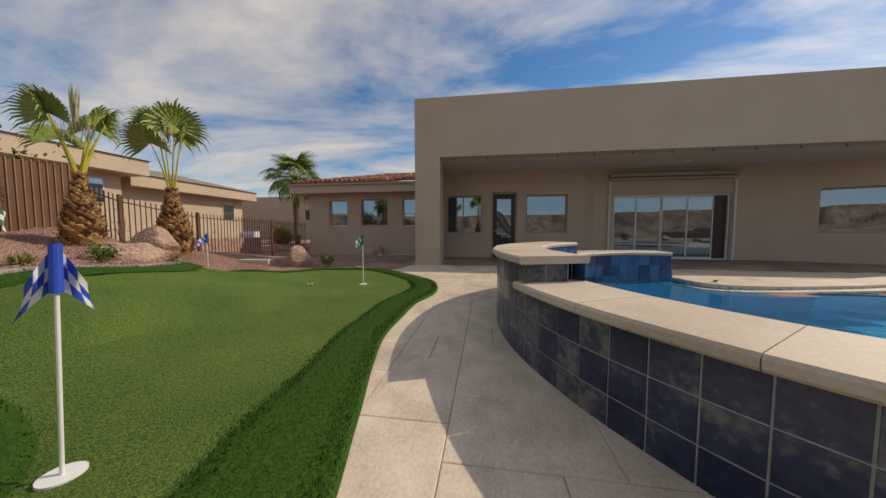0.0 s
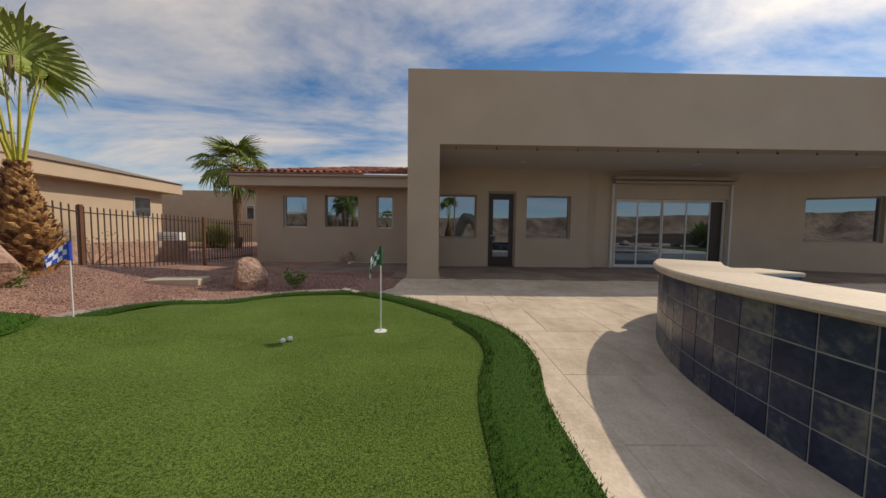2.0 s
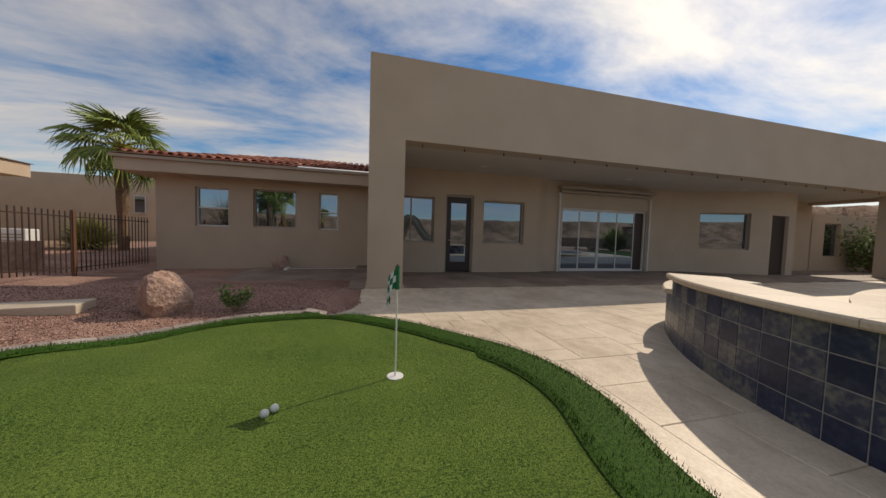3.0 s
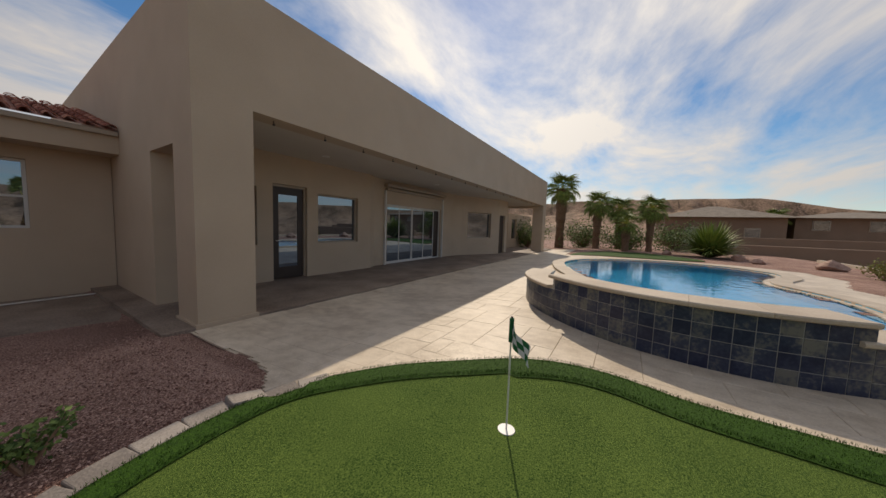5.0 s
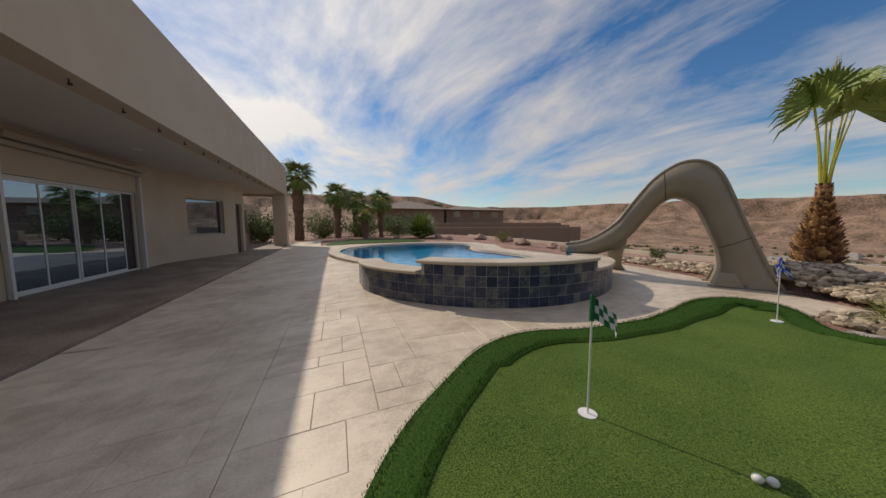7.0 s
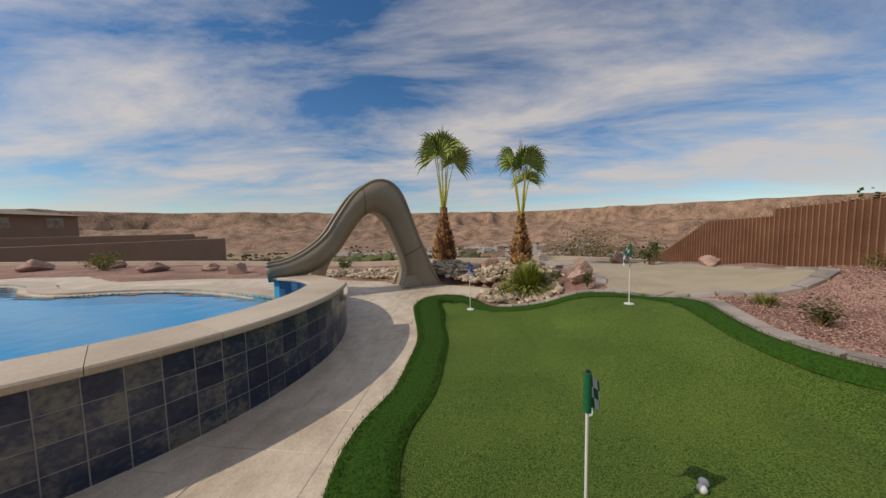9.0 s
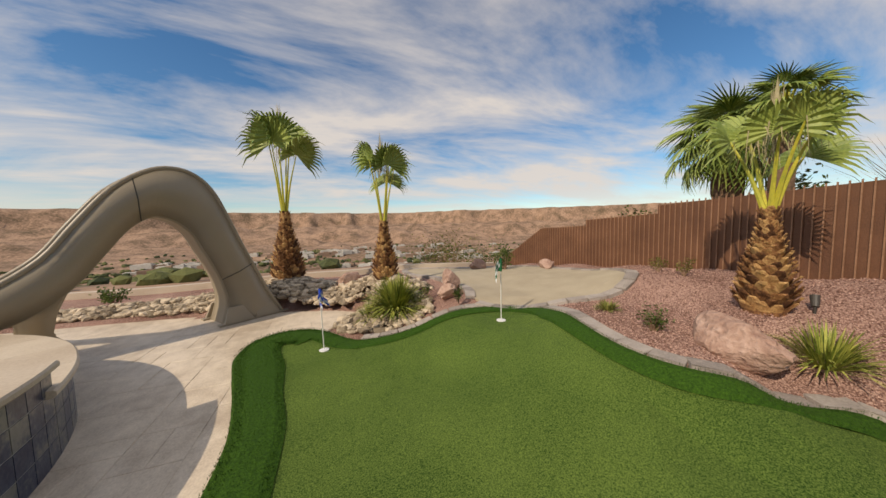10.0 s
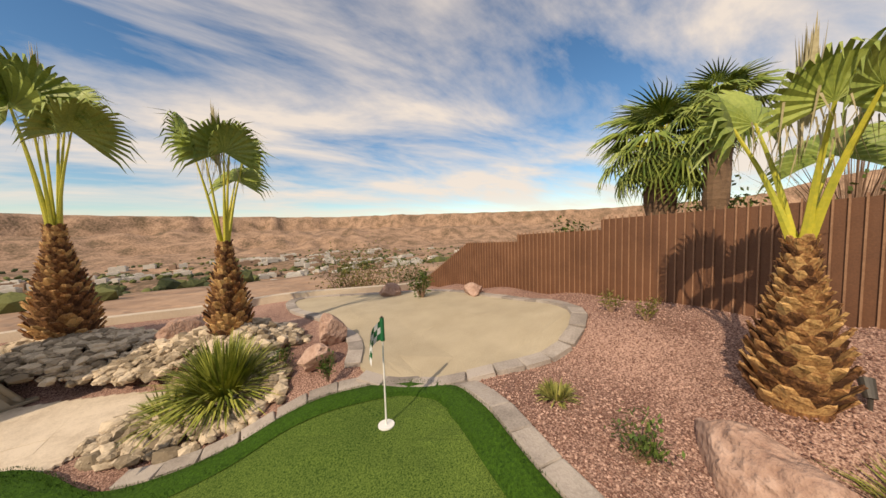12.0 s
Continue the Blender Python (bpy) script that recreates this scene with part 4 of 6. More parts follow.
def paver_row(name, line, label, group, wide=0.15, long=0.24, lift=0.02):
    """A row of tumbled border pavers along a line."""
    base = thing(name, (0, 0, 0), label, "border", group)
    rnd = random.Random(7)
    pts = evenly(line, long)
    for a, b in zip(pts, pts[1:]):
        c = (a + b) / 2
        if deck_over(c.x, c.y) and c.x > 4.8:
            continue
        ang = math.atan2(b.y - a.y, b.x - a.x)
        ob = new("paver", PAVERS[rnd.randrange(3)])
        ob.parent = base
        gz = ground_z(c.x, c.y)
        ob.location = (c.x, c.y, gz + lift)
        slope = math.atan2(ground_z(b.x, b.y) - ground_z(a.x, a.y), (b - a).length)
        ob.rotation_euler = (rnd.uniform(-0.02, 0.02), -slope, ang)


def paver_mesh(k):
    rnd = random.Random(k)
    bm = bmesh.new()
    box(bm, -0.117, 0.117, -0.075, 0.075, -0.05, 0.012, bevel=0.009)
    for v in bm.verts:
        v.co += Vector((rnd.uniform(-1, 1), rnd.uniform(-1, 1), rnd.uniform(-0.5, 0.5))) * 0.004
    return mesh_of("paver", bm, PAVER)


PAVERS = [paver_mesh(k) for k in range(3)]
tl = [Vector((x, y, 0)) for x, y in turf]
edge_line = offset_line(tl, -0.085)
i0 = min(range(len(tl)), key=lambda k: (tl[k] - Vector((4.4, 13.45, 0))).length)
i1 = min(range(len(tl)), key=lambda k: (tl[k] - Vector((4.95, 8.25, 0))).length)
paver_row("turf_border", edge_line[i0:i1 + 1], "grey tumbled paver border round the putting turf", "")
pl = [Vector((x, y, 0)) for x, y in PAD]
paver_row("pad_border", offset_line(pl + [pl[0]], 0.07 if sum((pl[k].x - pl[k - 1].x) * (pl[k].y + pl[k - 1].y) for k in range(len(pl))) > 0 else -0.07), "grey tumbled paver border round the tan pad", "", lift=0.035)


def rock(at, size, label, seed, mat=ROCK, turn=0):
    rnd = random.Random(seed)
    bm = bmesh.new()
    bmesh.ops.create_icosphere(bm, subdivisions=4, radius=1)
    off = Vector((seed * 3.1, seed * 1.7, 0))
    for v in bm.verts:
        p = v.co.copy()
        k = 1 + 0.32 * noise.noise(p * 1.3 + off) + 0.13 * noise.noise(p * 3.2 + off) + 0.05 * noise.noise(p * 9 + off)
        p *= k
        for q in range(7):
            c = Vector((math.sin(q * 2.4 + seed), math.cos(q * 1.7 + seed * 2), math.sin(q * 3.3 + seed * 0.7) * 0.8)).normalized()
            dd = p.dot(c) - 0.72
            if dd > 0:
                p -= c * dd * 0.85
        v.co = Vector((p.x * size[0], p.y * size[1], p.z * size[2]))
    ob = new("rock", mesh_of("rock", bm, mat))
    ob.location = at
    ob.rotation_euler = (0, 0, radians(turn))
    return tagged(ob, label, "rock", "boulders")


def on(x, y, lift=0.0):
    return (x, y, ground_z(x, y) + lift)


rock(on(2.03, 11.0, 0.07), (0.42, 0.24, 0.20), "low pink sandstone boulder beside the putting turf", 3, turn=60)
rock(on(0.65, 12.35, 0.2), (0.42, 0.36, 0.34), "rounded pink sandstone boulder between the palms", 5, turn=20)
rock(on(2.3, 14.05, 0.15), (0.27, 0.25, 0.30), "pointed red sandstone rock in the gravel", 8, turn=10)
rock(on(3.2, 7.75, 0.14), (0.20, 0.16, 0.19), "square red sandstone rock beside the tan pad", 12, turn=40)
rock(on(3.45, 8.25, 0.10), (0.17, 0.13, 0.13), "small pink rock among the cobbles", 14)
rock(on(4.75, 6.05, 0.13), (0.30, 0.2, 0.19), "purple-brown boulder at the edge of the cobble bed", 17, turn=20)
rock(on(1.75, 6.0, 0.12), (0.22, 0.16, 0.17), "pink rock at the far end of the tan pad", 19)
rock(on(0.75, 7.3, 0.08), (0.24, 0.16, 0.12), "flat pink rock by the fence", 21, turn=70)
rock((1.75, 20.45, -0.12), (0.30, 0.10, 0.30), "flat grey-tan stone slab leaning against the wall", 23)
for k, (x, y, sz) in enumerate(((12.5, 5.0, 0.35), (13.8, 4.6, 0.25), (15.6, 4.9, 0.4), (22.2, 6.2, 0.3), (23.5, 6.6, 0.35), (25.2, 9.3, 0.3), (20.9, 4.5, 0.45), (18.2, 4.0, 0.35))):
    rock(on(x, y, sz * 0.3), (sz, sz * 0.8, sz * 0.6), "red sandstone boulder in the far gravel yard", 31 + k, turn=k * 40)
for x, y, w, d in ((1.3, 13.95, 0.34, 0.17),):
    bm = bmesh.new()
    box(bm, -w, w, -d, d, -0.06, 0.045, bevel=0.015)
    ob = new("stepping_stone", mesh_of("stepping_stone", bm, COPE))
    ob.location = on(x, y, 0.02)
    ob.rotation_euler = (0, 0, radians(12))
    tagged(ob, "pale stone stepping slab set in the red gravel", "stepping stone")
structure("side_walk", boxes((0.95, 4.47, 17.9, 20.74, -0.5, -0.25), bevel=0.01), CONC, "narrow grey concrete walk along the house", "paving")


def broom():
    b = thing("broom", (1.95, 20.2, -0.25), "pole with a white brush head lying on the concrete walk", "broom")
    bm = bmesh.new()
    tube(bm, (0.1, 0, 0.03), (2.45, 0.15, 0.03), 0.014, 0.014)
    part("pole", bm, FRAMEW, b)
    bm = bmesh.new()
    box(bm, 0.0, 0.1, -0.22, 0.2, 0.0, 0.07, bevel=0.01)
    part("brush_head", bm, WHITE, b)


broom()


# ---- slide ----
def slide():
    s = thing("pool_slide", (6.52, 6.42, 0.008), "arched tan moulded plastic pool slide standing on the deck", "pool slide", turn=36.0)
    s.scale = (1.05, 1.0, 1.03)
    outer = [(-0.42, 0.0), (-0.22, 0.38), (-0.05, 0.80), (0.12, 1.22), (0.27, 1.62), (0.42, 1.98), (0.58, 2.19), (0.80, 2.29), (1.08, 2.24), (1.42, 1.98), (1.72, 1.56), (1.97, 1.18), (2.30, 0.90), (2.62, 0.74), (2.95, 0.68)]
    inner = [(0.42, 0.0), (0.34, 0.32), (0.38, 0.62), (0.48, 0.92), (0.60, 1.20), (0.70, 1.42), (0.84, 1.57), (0.96, 1.63), (1.10, 1.64), (1.30, 1.50), (1.52, 1.20), (1.76, 0.86), (2.08, 0.58), (2.50, 0.44), (2.92, 0.40)]
    o = smooth_line([(x, 0, z) for x, z in outer], 4)
    n = smooth_line([(x, 0, z) for x, z in inner], 4)
    K = len(o)

    def half(k):
        u = k / (K - 1)
        return 0.29 + 0.05 * (1 - smoothstep(0.0, 0.2, u)) + 0.03 * smoothstep(0.85, 1, u)
    for side in (-1, 1):
        bm = bmesh.new()
        rows = []
        for k in range(K):
            h = half(k)
            a, b = o[k], n[k]
            m = a.lerp(b, 0.5)
            bulge = 0.035
            row = [Vector((a.x, side * h, a.z)), Vector((m.x, side * (h + bulge), m.z)), Vector((b.x, side * (h - 0.06), b.z)),
                   Vector((b.x, side * (h - 0.10), b.z)) + (a - b).normalized() * 0.03, Vector((m.x, side * (h + bulge - 0.035), m.z)), Vector((a.x, side * (h - 0.03), a.z))]
            rows.append([bm.verts.new(p) for p in row])
        for k in range(K - 1):
            for q in range(6):
                bm.faces.new((rows[k][q], rows[k][(q + 1) % 6], rows[k + 1][(q + 1) % 6], rows[k + 1][q]))
        bm.faces.new(rows[0])
        bm.faces.new(rows[-1][::-1])
        bmesh.ops.recalc_face_normals(bm, faces=bm.faces[:])
        part("side_wall", bm, SLIDEM, s, smooth=True)
        bm = bmesh.new()
        for k in range(K - 1):
            p, q = o[k], o[k + 1]
            tube(bm, (p.x, side * (half(k) - 0.01), p.z), (q.x, side * (half(k + 1) - 0.01), q.z), 0.028, 0.028, 8, caps=(k in (0, K - 2)))
        part("rim", bm, SLIDEM, s, smooth=True)
        # flared foot with its bolts
        bm = bmesh.new()
        box(bm, -0.50, 0.52, side * 0.33 - 0.06, side * 0.33 + 0.06, 0.0, 0.03, bevel=0.008)
        part("foot_flange", bm, SLIDEM, s)
        for x0, x1, h in ((0.06, 0.46, 0.26), (-0.34, 0.04, 0.26)):
            bm = bmesh.new()
            lo = [bm.verts.new(p) for p in ((x0, side * 0.34, 0.03), (x1, side * 0.34, 0.03), (x1, side * 0.40, 0.03), (x0, side * 0.40, 0.03))]
            hi = [bm.verts.new(p) for p in ((x0 + 0.12, side * 0.31, h), (x1 - 0.08, side * 0.31, h), (x1 - 0.08, side * 0.33, h), (x0 + 0.12, side * 0.33, h))]
            bm.faces.new(hi)
            for q in range(4):
                bm.faces.new((lo[q], lo[(q + 1) % 4], hi[(q + 1) % 4], hi[q]))
            bmesh.ops.recalc_face_normals(bm, faces=bm.faces[:])
            part("foot_web", bm, SLIDEM, s)
    # the under-skin joins the sides and forms the flume floor
    bm = bmesh.new()
    rows = []
    for k in range(K):
        h = half(k) - 0.06
        b, d = n[k], (o[k] - n[k]).normalized()
        rows.append([bm.verts.new(Vector((b.x, v, b.z)) + d * (0.012 + 0.06 * (abs(v) / h) ** 2 * 0.3)) for v in (-h, -h * 0.5, 0, h * 0.5, h)] +
                    [bm.verts.new(Vector((b.x, v, b.z)) - d * 0.012) for v in (h, h * 0.5, 0, -h * 0.5, -h)])
    for k in range(K - 1):
        for q in range(10):
            bm.faces.new((rows[k][q], rows[k][(q + 1) % 10], rows[k + 1][(q + 1) % 10], rows[k + 1][q]))
    bmesh.ops.recalc_face_normals(bm, faces=bm.faces[:])
    part("flume_floor", bm, SLIDEM, s, smooth=True)
    # raised flume bed over the ladder end and the steps
    for j in range(6):
        u = 0.06 + j * 0.062
        k = int(u * (K - 1) * 1.25)
        a, b = o[k], n[k]
        c = a.lerp(b, 0.22)
        bm = bmesh.new()
        box(bm, c.x - 0.10, c.x + 0.12, -0.25, 0.25, c.z - 0.035, c.z + 0.0, bevel=0.01)
        part("step", bm, SLIDED, s, "dark grey plastic step")
    bm = bmesh.new()
    rows = []
    for k in range(2, int(K * 0.42)):
        a, b = o[k], n[k]
        c = a.lerp(b, 0.42)
        rows.append([bm.verts.new((c.x, v, c.z)) for v in (-0.25, 0.25)])
    for ra, rb in zip(rows, rows[1:]):
        bm.faces.new((ra[0], ra[1], rb[1], rb[0]))
    part("riser_panel", bm, SLIDED, s, "dark panel behind the steps")
    # seam at the crown and the joint low on the ladder
    for k, mat in ((int(K * 0.60), SLIDED), (int(K * 0.17), SLIDED)):
        for side in (-1, 1):
            bm = bmesh.new()
            a, b = o[k], n[k]
            h = half(k)
            m = a.lerp(b, 0.5)
            tube(bm, (a.x, side * (h + 0.005), a.z), (m.x, side * (h + 0.037), m.z), 0.006, 0.006, 6)
            tube(bm, (m.x, side * (h + 0.037), m.z), (b.x, side * (h - 0.055), b.z), 0.006, 0.006, 6)
            part("seam", bm, mat, s, "dark moulded seam")
    # second leg beside the pool wall
    bm = bmesh.new()
    path = [(1.98, -0.12, 0.80), (2.02, -0.5, 0.45), (2.04, -0.78, 0.15), (2.04, -0.9, 0.0)]
    wd = (0.20, 0.15, 0.14, 0.24)
    rows = []
    for (x, y, z), w in zip(path, wd):
        rows.append([bm.verts.new((x + a, y + b, z)) for a, b in ((-w, -w * 0.5), (w, -w * 0.5), (w, w * 0.5), (-w, w * 0.5))])
    for ra, rb in zip(rows, rows[1:]):
        for q in range(4):
            bm.faces.new((ra[q], ra[(q + 1) % 4], rb[(q + 1) % 4], rb[q]))
    bm.faces.new(rows[0][::-1])
    bm.faces.new(rows[-1])
    bmesh.ops.recalc_face_normals(bm, faces=bm.faces[:])
    bmesh.ops.bevel(bm, geom=bm.edges[:], offset=0.03, segments=2, affect="EDGES")
    part("leg", bm, SLIDEM, s, smooth=True)


slide()


# ---- fences ----
def solid_fence():
    f = thing("privacy_fence", (0, 0, 0), "rust-brown solid metal fence with thin upright ribs, stepping down the slope", "fence")
    spans = [(11.62, 9.2, 0.88, 0.74, 1.83, 1.73), (9.2, 7.78, 0.74, 0.62, 1.60, 1.54), (7.78, 6.42, 0.62, 0.47, 1.42, 1.37), (6.42, 4.55, 0.47, 0.2, 1.37, 0.36)]
    X = 0.15
    for k, (ya, yb, ba, bb, ta, tb) in enumerate(spans):
        bm = bmesh.new()
        n = 8
        for side in (0,):
            vs = []
            for j in range(n + 1):
                u = j / n
                y = ya + (yb - ya) * u
                b, t = ba + (bb - ba) * u - 0.06, ta + (tb - ta) * u
                vs.append([bm.verts.new((X + dx, y, z)) for dx, z in ((-0.008, b), (0.008, b), (0.008, t), (-0.008, t))])
            for va, vb in zip(vs, vs[1:]):
                for q in range(4):
                    bm.faces.new((va[q], va[(q + 1) % 4], vb[(q + 1) % 4], vb[q]))
            bm.faces.new(vs[0])
            bm.faces.new(vs[-1][::-1])
        bmesh.ops.recalc_face_normals(bm, faces=bm.faces[:])
        panel = part("panel", bm, FENCE, f)
        c = int(abs(ya - yb) / 0.075)
        for j in range(c):
            u = (j + 0.5) / c
            y = ya + (yb - ya) * u
            b, t = ba + (bb - ba) * u - 0.05, ta + (tb - ta) * u
            ob = new("rib", RIB)
            ob.parent = panel
            ob.location = (X + 0.018, y, b)
            ob.scale = (1, 1, (t + 0.03 - b))
    return f


def unit_bar(name, w, mat):
    return mesh_of(name, boxes((-w, w, -w, w, 0, 1)), mat)


RIBM = material("worn rib paint", (0.20, 0.10, 0.055), (0.36, 0.20, 0.12), 3, 0.6, bump=0.2, fine=60)
RIB = unit_bar("rib", 0.006, RIBM)
BAR = unit_bar("picket", 0.008, FENCED)
POST = unit_bar("post", 0.028, FENCE)
solid_fence()


def picket_fence():
    f = thing("picket_fence", (0, 0, 0), "dark iron picket fence with square posts and rails", "fence")
    line = [(0.15, 11.65, 0.87, 1.82), (-1.0, 12.4, 0.6, 1.75), (-1.5, 13.3, 0.42, 1.6), (-1.65, 15.2, 0.08, 1.33), (-1.8, 18.3, -0.08, 1.26), (-1.9, 20.7, -0.12, 1.24)]
    for (xa, ya, ba, ta), (xb, yb, bb, tb) in zip(line, line[1:]):
        L = math.hypot(xb - xa, yb - ya)
        n = int(L / 0.115)
        for j in range(n):
            u = (j + 0.5) / n
            ob = new("picket", BAR)
            ob.parent = f
            b, t = ba + (bb - ba) * u, ta + (tb - ta) * u
            ob.location = (xa + (xb - xa) * u, ya + (yb - ya) * u, b)
            ob.scale = (1, 1, t - b)
        for h in (0.10, -0.12):
            bm = bmesh.new()
            za, zb = (ba + h, bb + h) if h > 0 else (ta + h, tb + h)
            tube(bm, (xa, ya, za), (xb, yb, zb), 0.016, 0.016, 4)
            part("rail", bm, FENCED, f)
        ob = new("post", POST)
        ob.parent = f
        ob.location = (xa, ya, ba - 0.1)
        ob.scale = (1, 1, ta - ba + 0.13)


picket_fence()


# ---- palms ----
def fan_leaf(seed, droop=0.5, blades=26, R=0.42, spread=125, joined=0.62):
    """A pleated fan leaf in the xy plane, its stalk end at the origin and its middle along +y."""
    rnd = random.Random(seed)
    bm = bmesh.new()
    for b in range(blades):
        a0 = radians(-spread + 2 * spread * b / blades)
        a1 = radians(-spread + 2 * spread * (b + 1) / blades)
        am = (a0 + a1) / 2
        r = R * (0.78 + 0.22 * math.cos(am * 0.8)) * rnd.uniform(0.93, 1.05)
        cup = 0.35
        pts = []
        for t, w, fold in ((0.03, 1, 0.0), (0.35, 1, 0.028), (joined, 0.96, 0.04), (0.82, 0.45, 0.02), (1.0, 0.04, 0.0)):
            rr = r * t
            half = rr * math.sin((a1 - a0) / 2) * w if t <= joined else r * joined * math.sin((a1 - a0) / 2) * w
            d = Vector((math.sin(am), math.cos(am), 0))
            e = Vector((d.y, -d.x, 0))
            z = -cup * rr * rr / R * 0.6 - (droop * r * max(0, t - joined) ** 1.5 * rnd.uniform(0.6, 1.7))
            c = d * rr + Vector((0, 0, z))
            lift = Vector((0, 0, fold * (r / 0.42) * 0.6))
            pts.append((bm.verts.new(c - e * half), bm.verts.new(c + lift), bm.verts.new(c + e * half)))
        for p, q in zip(pts, pts[1:]):
            bm.faces.new((p[0], p[1], q[1], q[0]))
            bm.faces.new((p[1], p[2], q[2], q[1]))
    return mesh_of("frond", bm, FROND)


FANS = [fan_leaf(k) for k in range(3)] + [fan_leaf(9, 0.9, 20, 0.34, 100, 0.4)]
FULLS = [fan_leaf(20 + k, 0.7, 22, 0.5, 115, 0.42) for k in range(3)]


def pleated_leaf(rnd, hub, axis, outward, R):
    """A fan leaf on its hub: joined pleats that arch outward, and free tips that hang."""
    bm = bmesh.new()
    nrm = (outward - axis * axis.dot(outward)).normalized()
    side = axis.cross(nrm)
    n, spread = 30, radians(118)
    ribs = []
    for b in range(n + 1):
        am = -spread + 2 * spread * b / n
        d = axis * math.cos(am) + side * math.sin(am)
        row = []
        for t in (0.0, 0.35, 0.62):
            c = hub + d * R * t + nrm * (0.26 * R * t * t) + nrm * (0.035 * R * t * (1 if b % 2 else -1))
            c.z -= 0.06 * R * t * t
            row.append(bm.verts.new(c))
        ribs.append((row, d))
    for (ra, _), (rb, _) in zip(ribs, ribs[1:]):
        for q in range(2):
            if q == 0:
                bm.faces.new((ra[0], ra[1], rb[1]))
            else:
                bm.faces.new((ra[1], ra[2], rb[2], rb[1]))
    for (ra, da), (rb, db) in zip(ribs, ribs[1:]):
        a, b = ra[2].co, rb[2].co
        d = (da + db).normalized()
        L = R * rnd.uniform(0.28, 0.5)
        dd = (d + nrm * 0.55).normalized()
        m = (a + b) / 2 + dd * L * 0.5 + Vector((0, 0, -0.10 * L))
        e = (dd + Vector((0, 0, -rnd.uniform(0.5, 2.2)))).normalized()
        w = (b - a) * 0.26
        p, q = bm.verts.new(m - w), bm.verts.new(m + w)
        bm.faces.new((ra[2], rb[2], q, p))
        bm.faces.new((p, q, bm.verts.new(m + e * L * rnd.uniform(0.5, 0.9))))
    bmesh.ops.remove_doubles(bm, verts=bm.verts[:], dist=0.0005)
    return bm


def boot_mesh(k):
    rnd = random.Random(50 + k)
    bm = bmesh.new()
    w, h, t = 1.0, 1.0, 0.35
    prof = [(0.0, 0.9, 0.0), (0.45, 1.0, 0.25), (0.85, 0.62, 0.62), (1.0, 0.42, 0.72)]
    rows = []
    for z, ww, out in prof:
        j = rnd.uniform(0.9, 1.1)
        rows.append([bm.verts.new(p) for p in ((-w * ww * 0.5, out * 0.7, z * h), (0, out + 0.12, z * h * j), (w * ww * 0.5, out * 0.7, z * h), (0, out - t * 0.4, z * h))])
    for ra, rb in zip(rows, rows[1:]):
        for q in range(4):
            bm.faces.new((ra[q], ra[(q + 1) % 4], rb[(q + 1) % 4], rb[q]))
    bm.faces.new(rows[-1])
    bmesh.ops.recalc_face_normals(bm, faces=bm.faces[:])
    return mesh_of("boot", bm, [BOOT])


BOOT = material("palm boot", (0.10, 0.04, 0.016), (0.62, 0.38, 0.16), 22, 0.9, bump=0.8, fine=90, c3=(0.33, 0.155, 0.06), rand=0.4, stretch=(1, 1, 0.5))
BOOTS = [boot_mesh(k) for k in range(4)]


def set_along(ob, p, direction, up, size):
    """Place a leaf so that its +y runs along a direction."""
    y = Vector(direction).normalized()
    z = (Vector(up) - y * y.dot(Vector(up))).normalized()
    x = y.cross(z)
    m = Matrix((x, y, z)).transposed().to_4x4()
    ob.matrix_local = Matrix.Translation(p) @ m @ Matrix.Diagonal((size, size, size, 1))


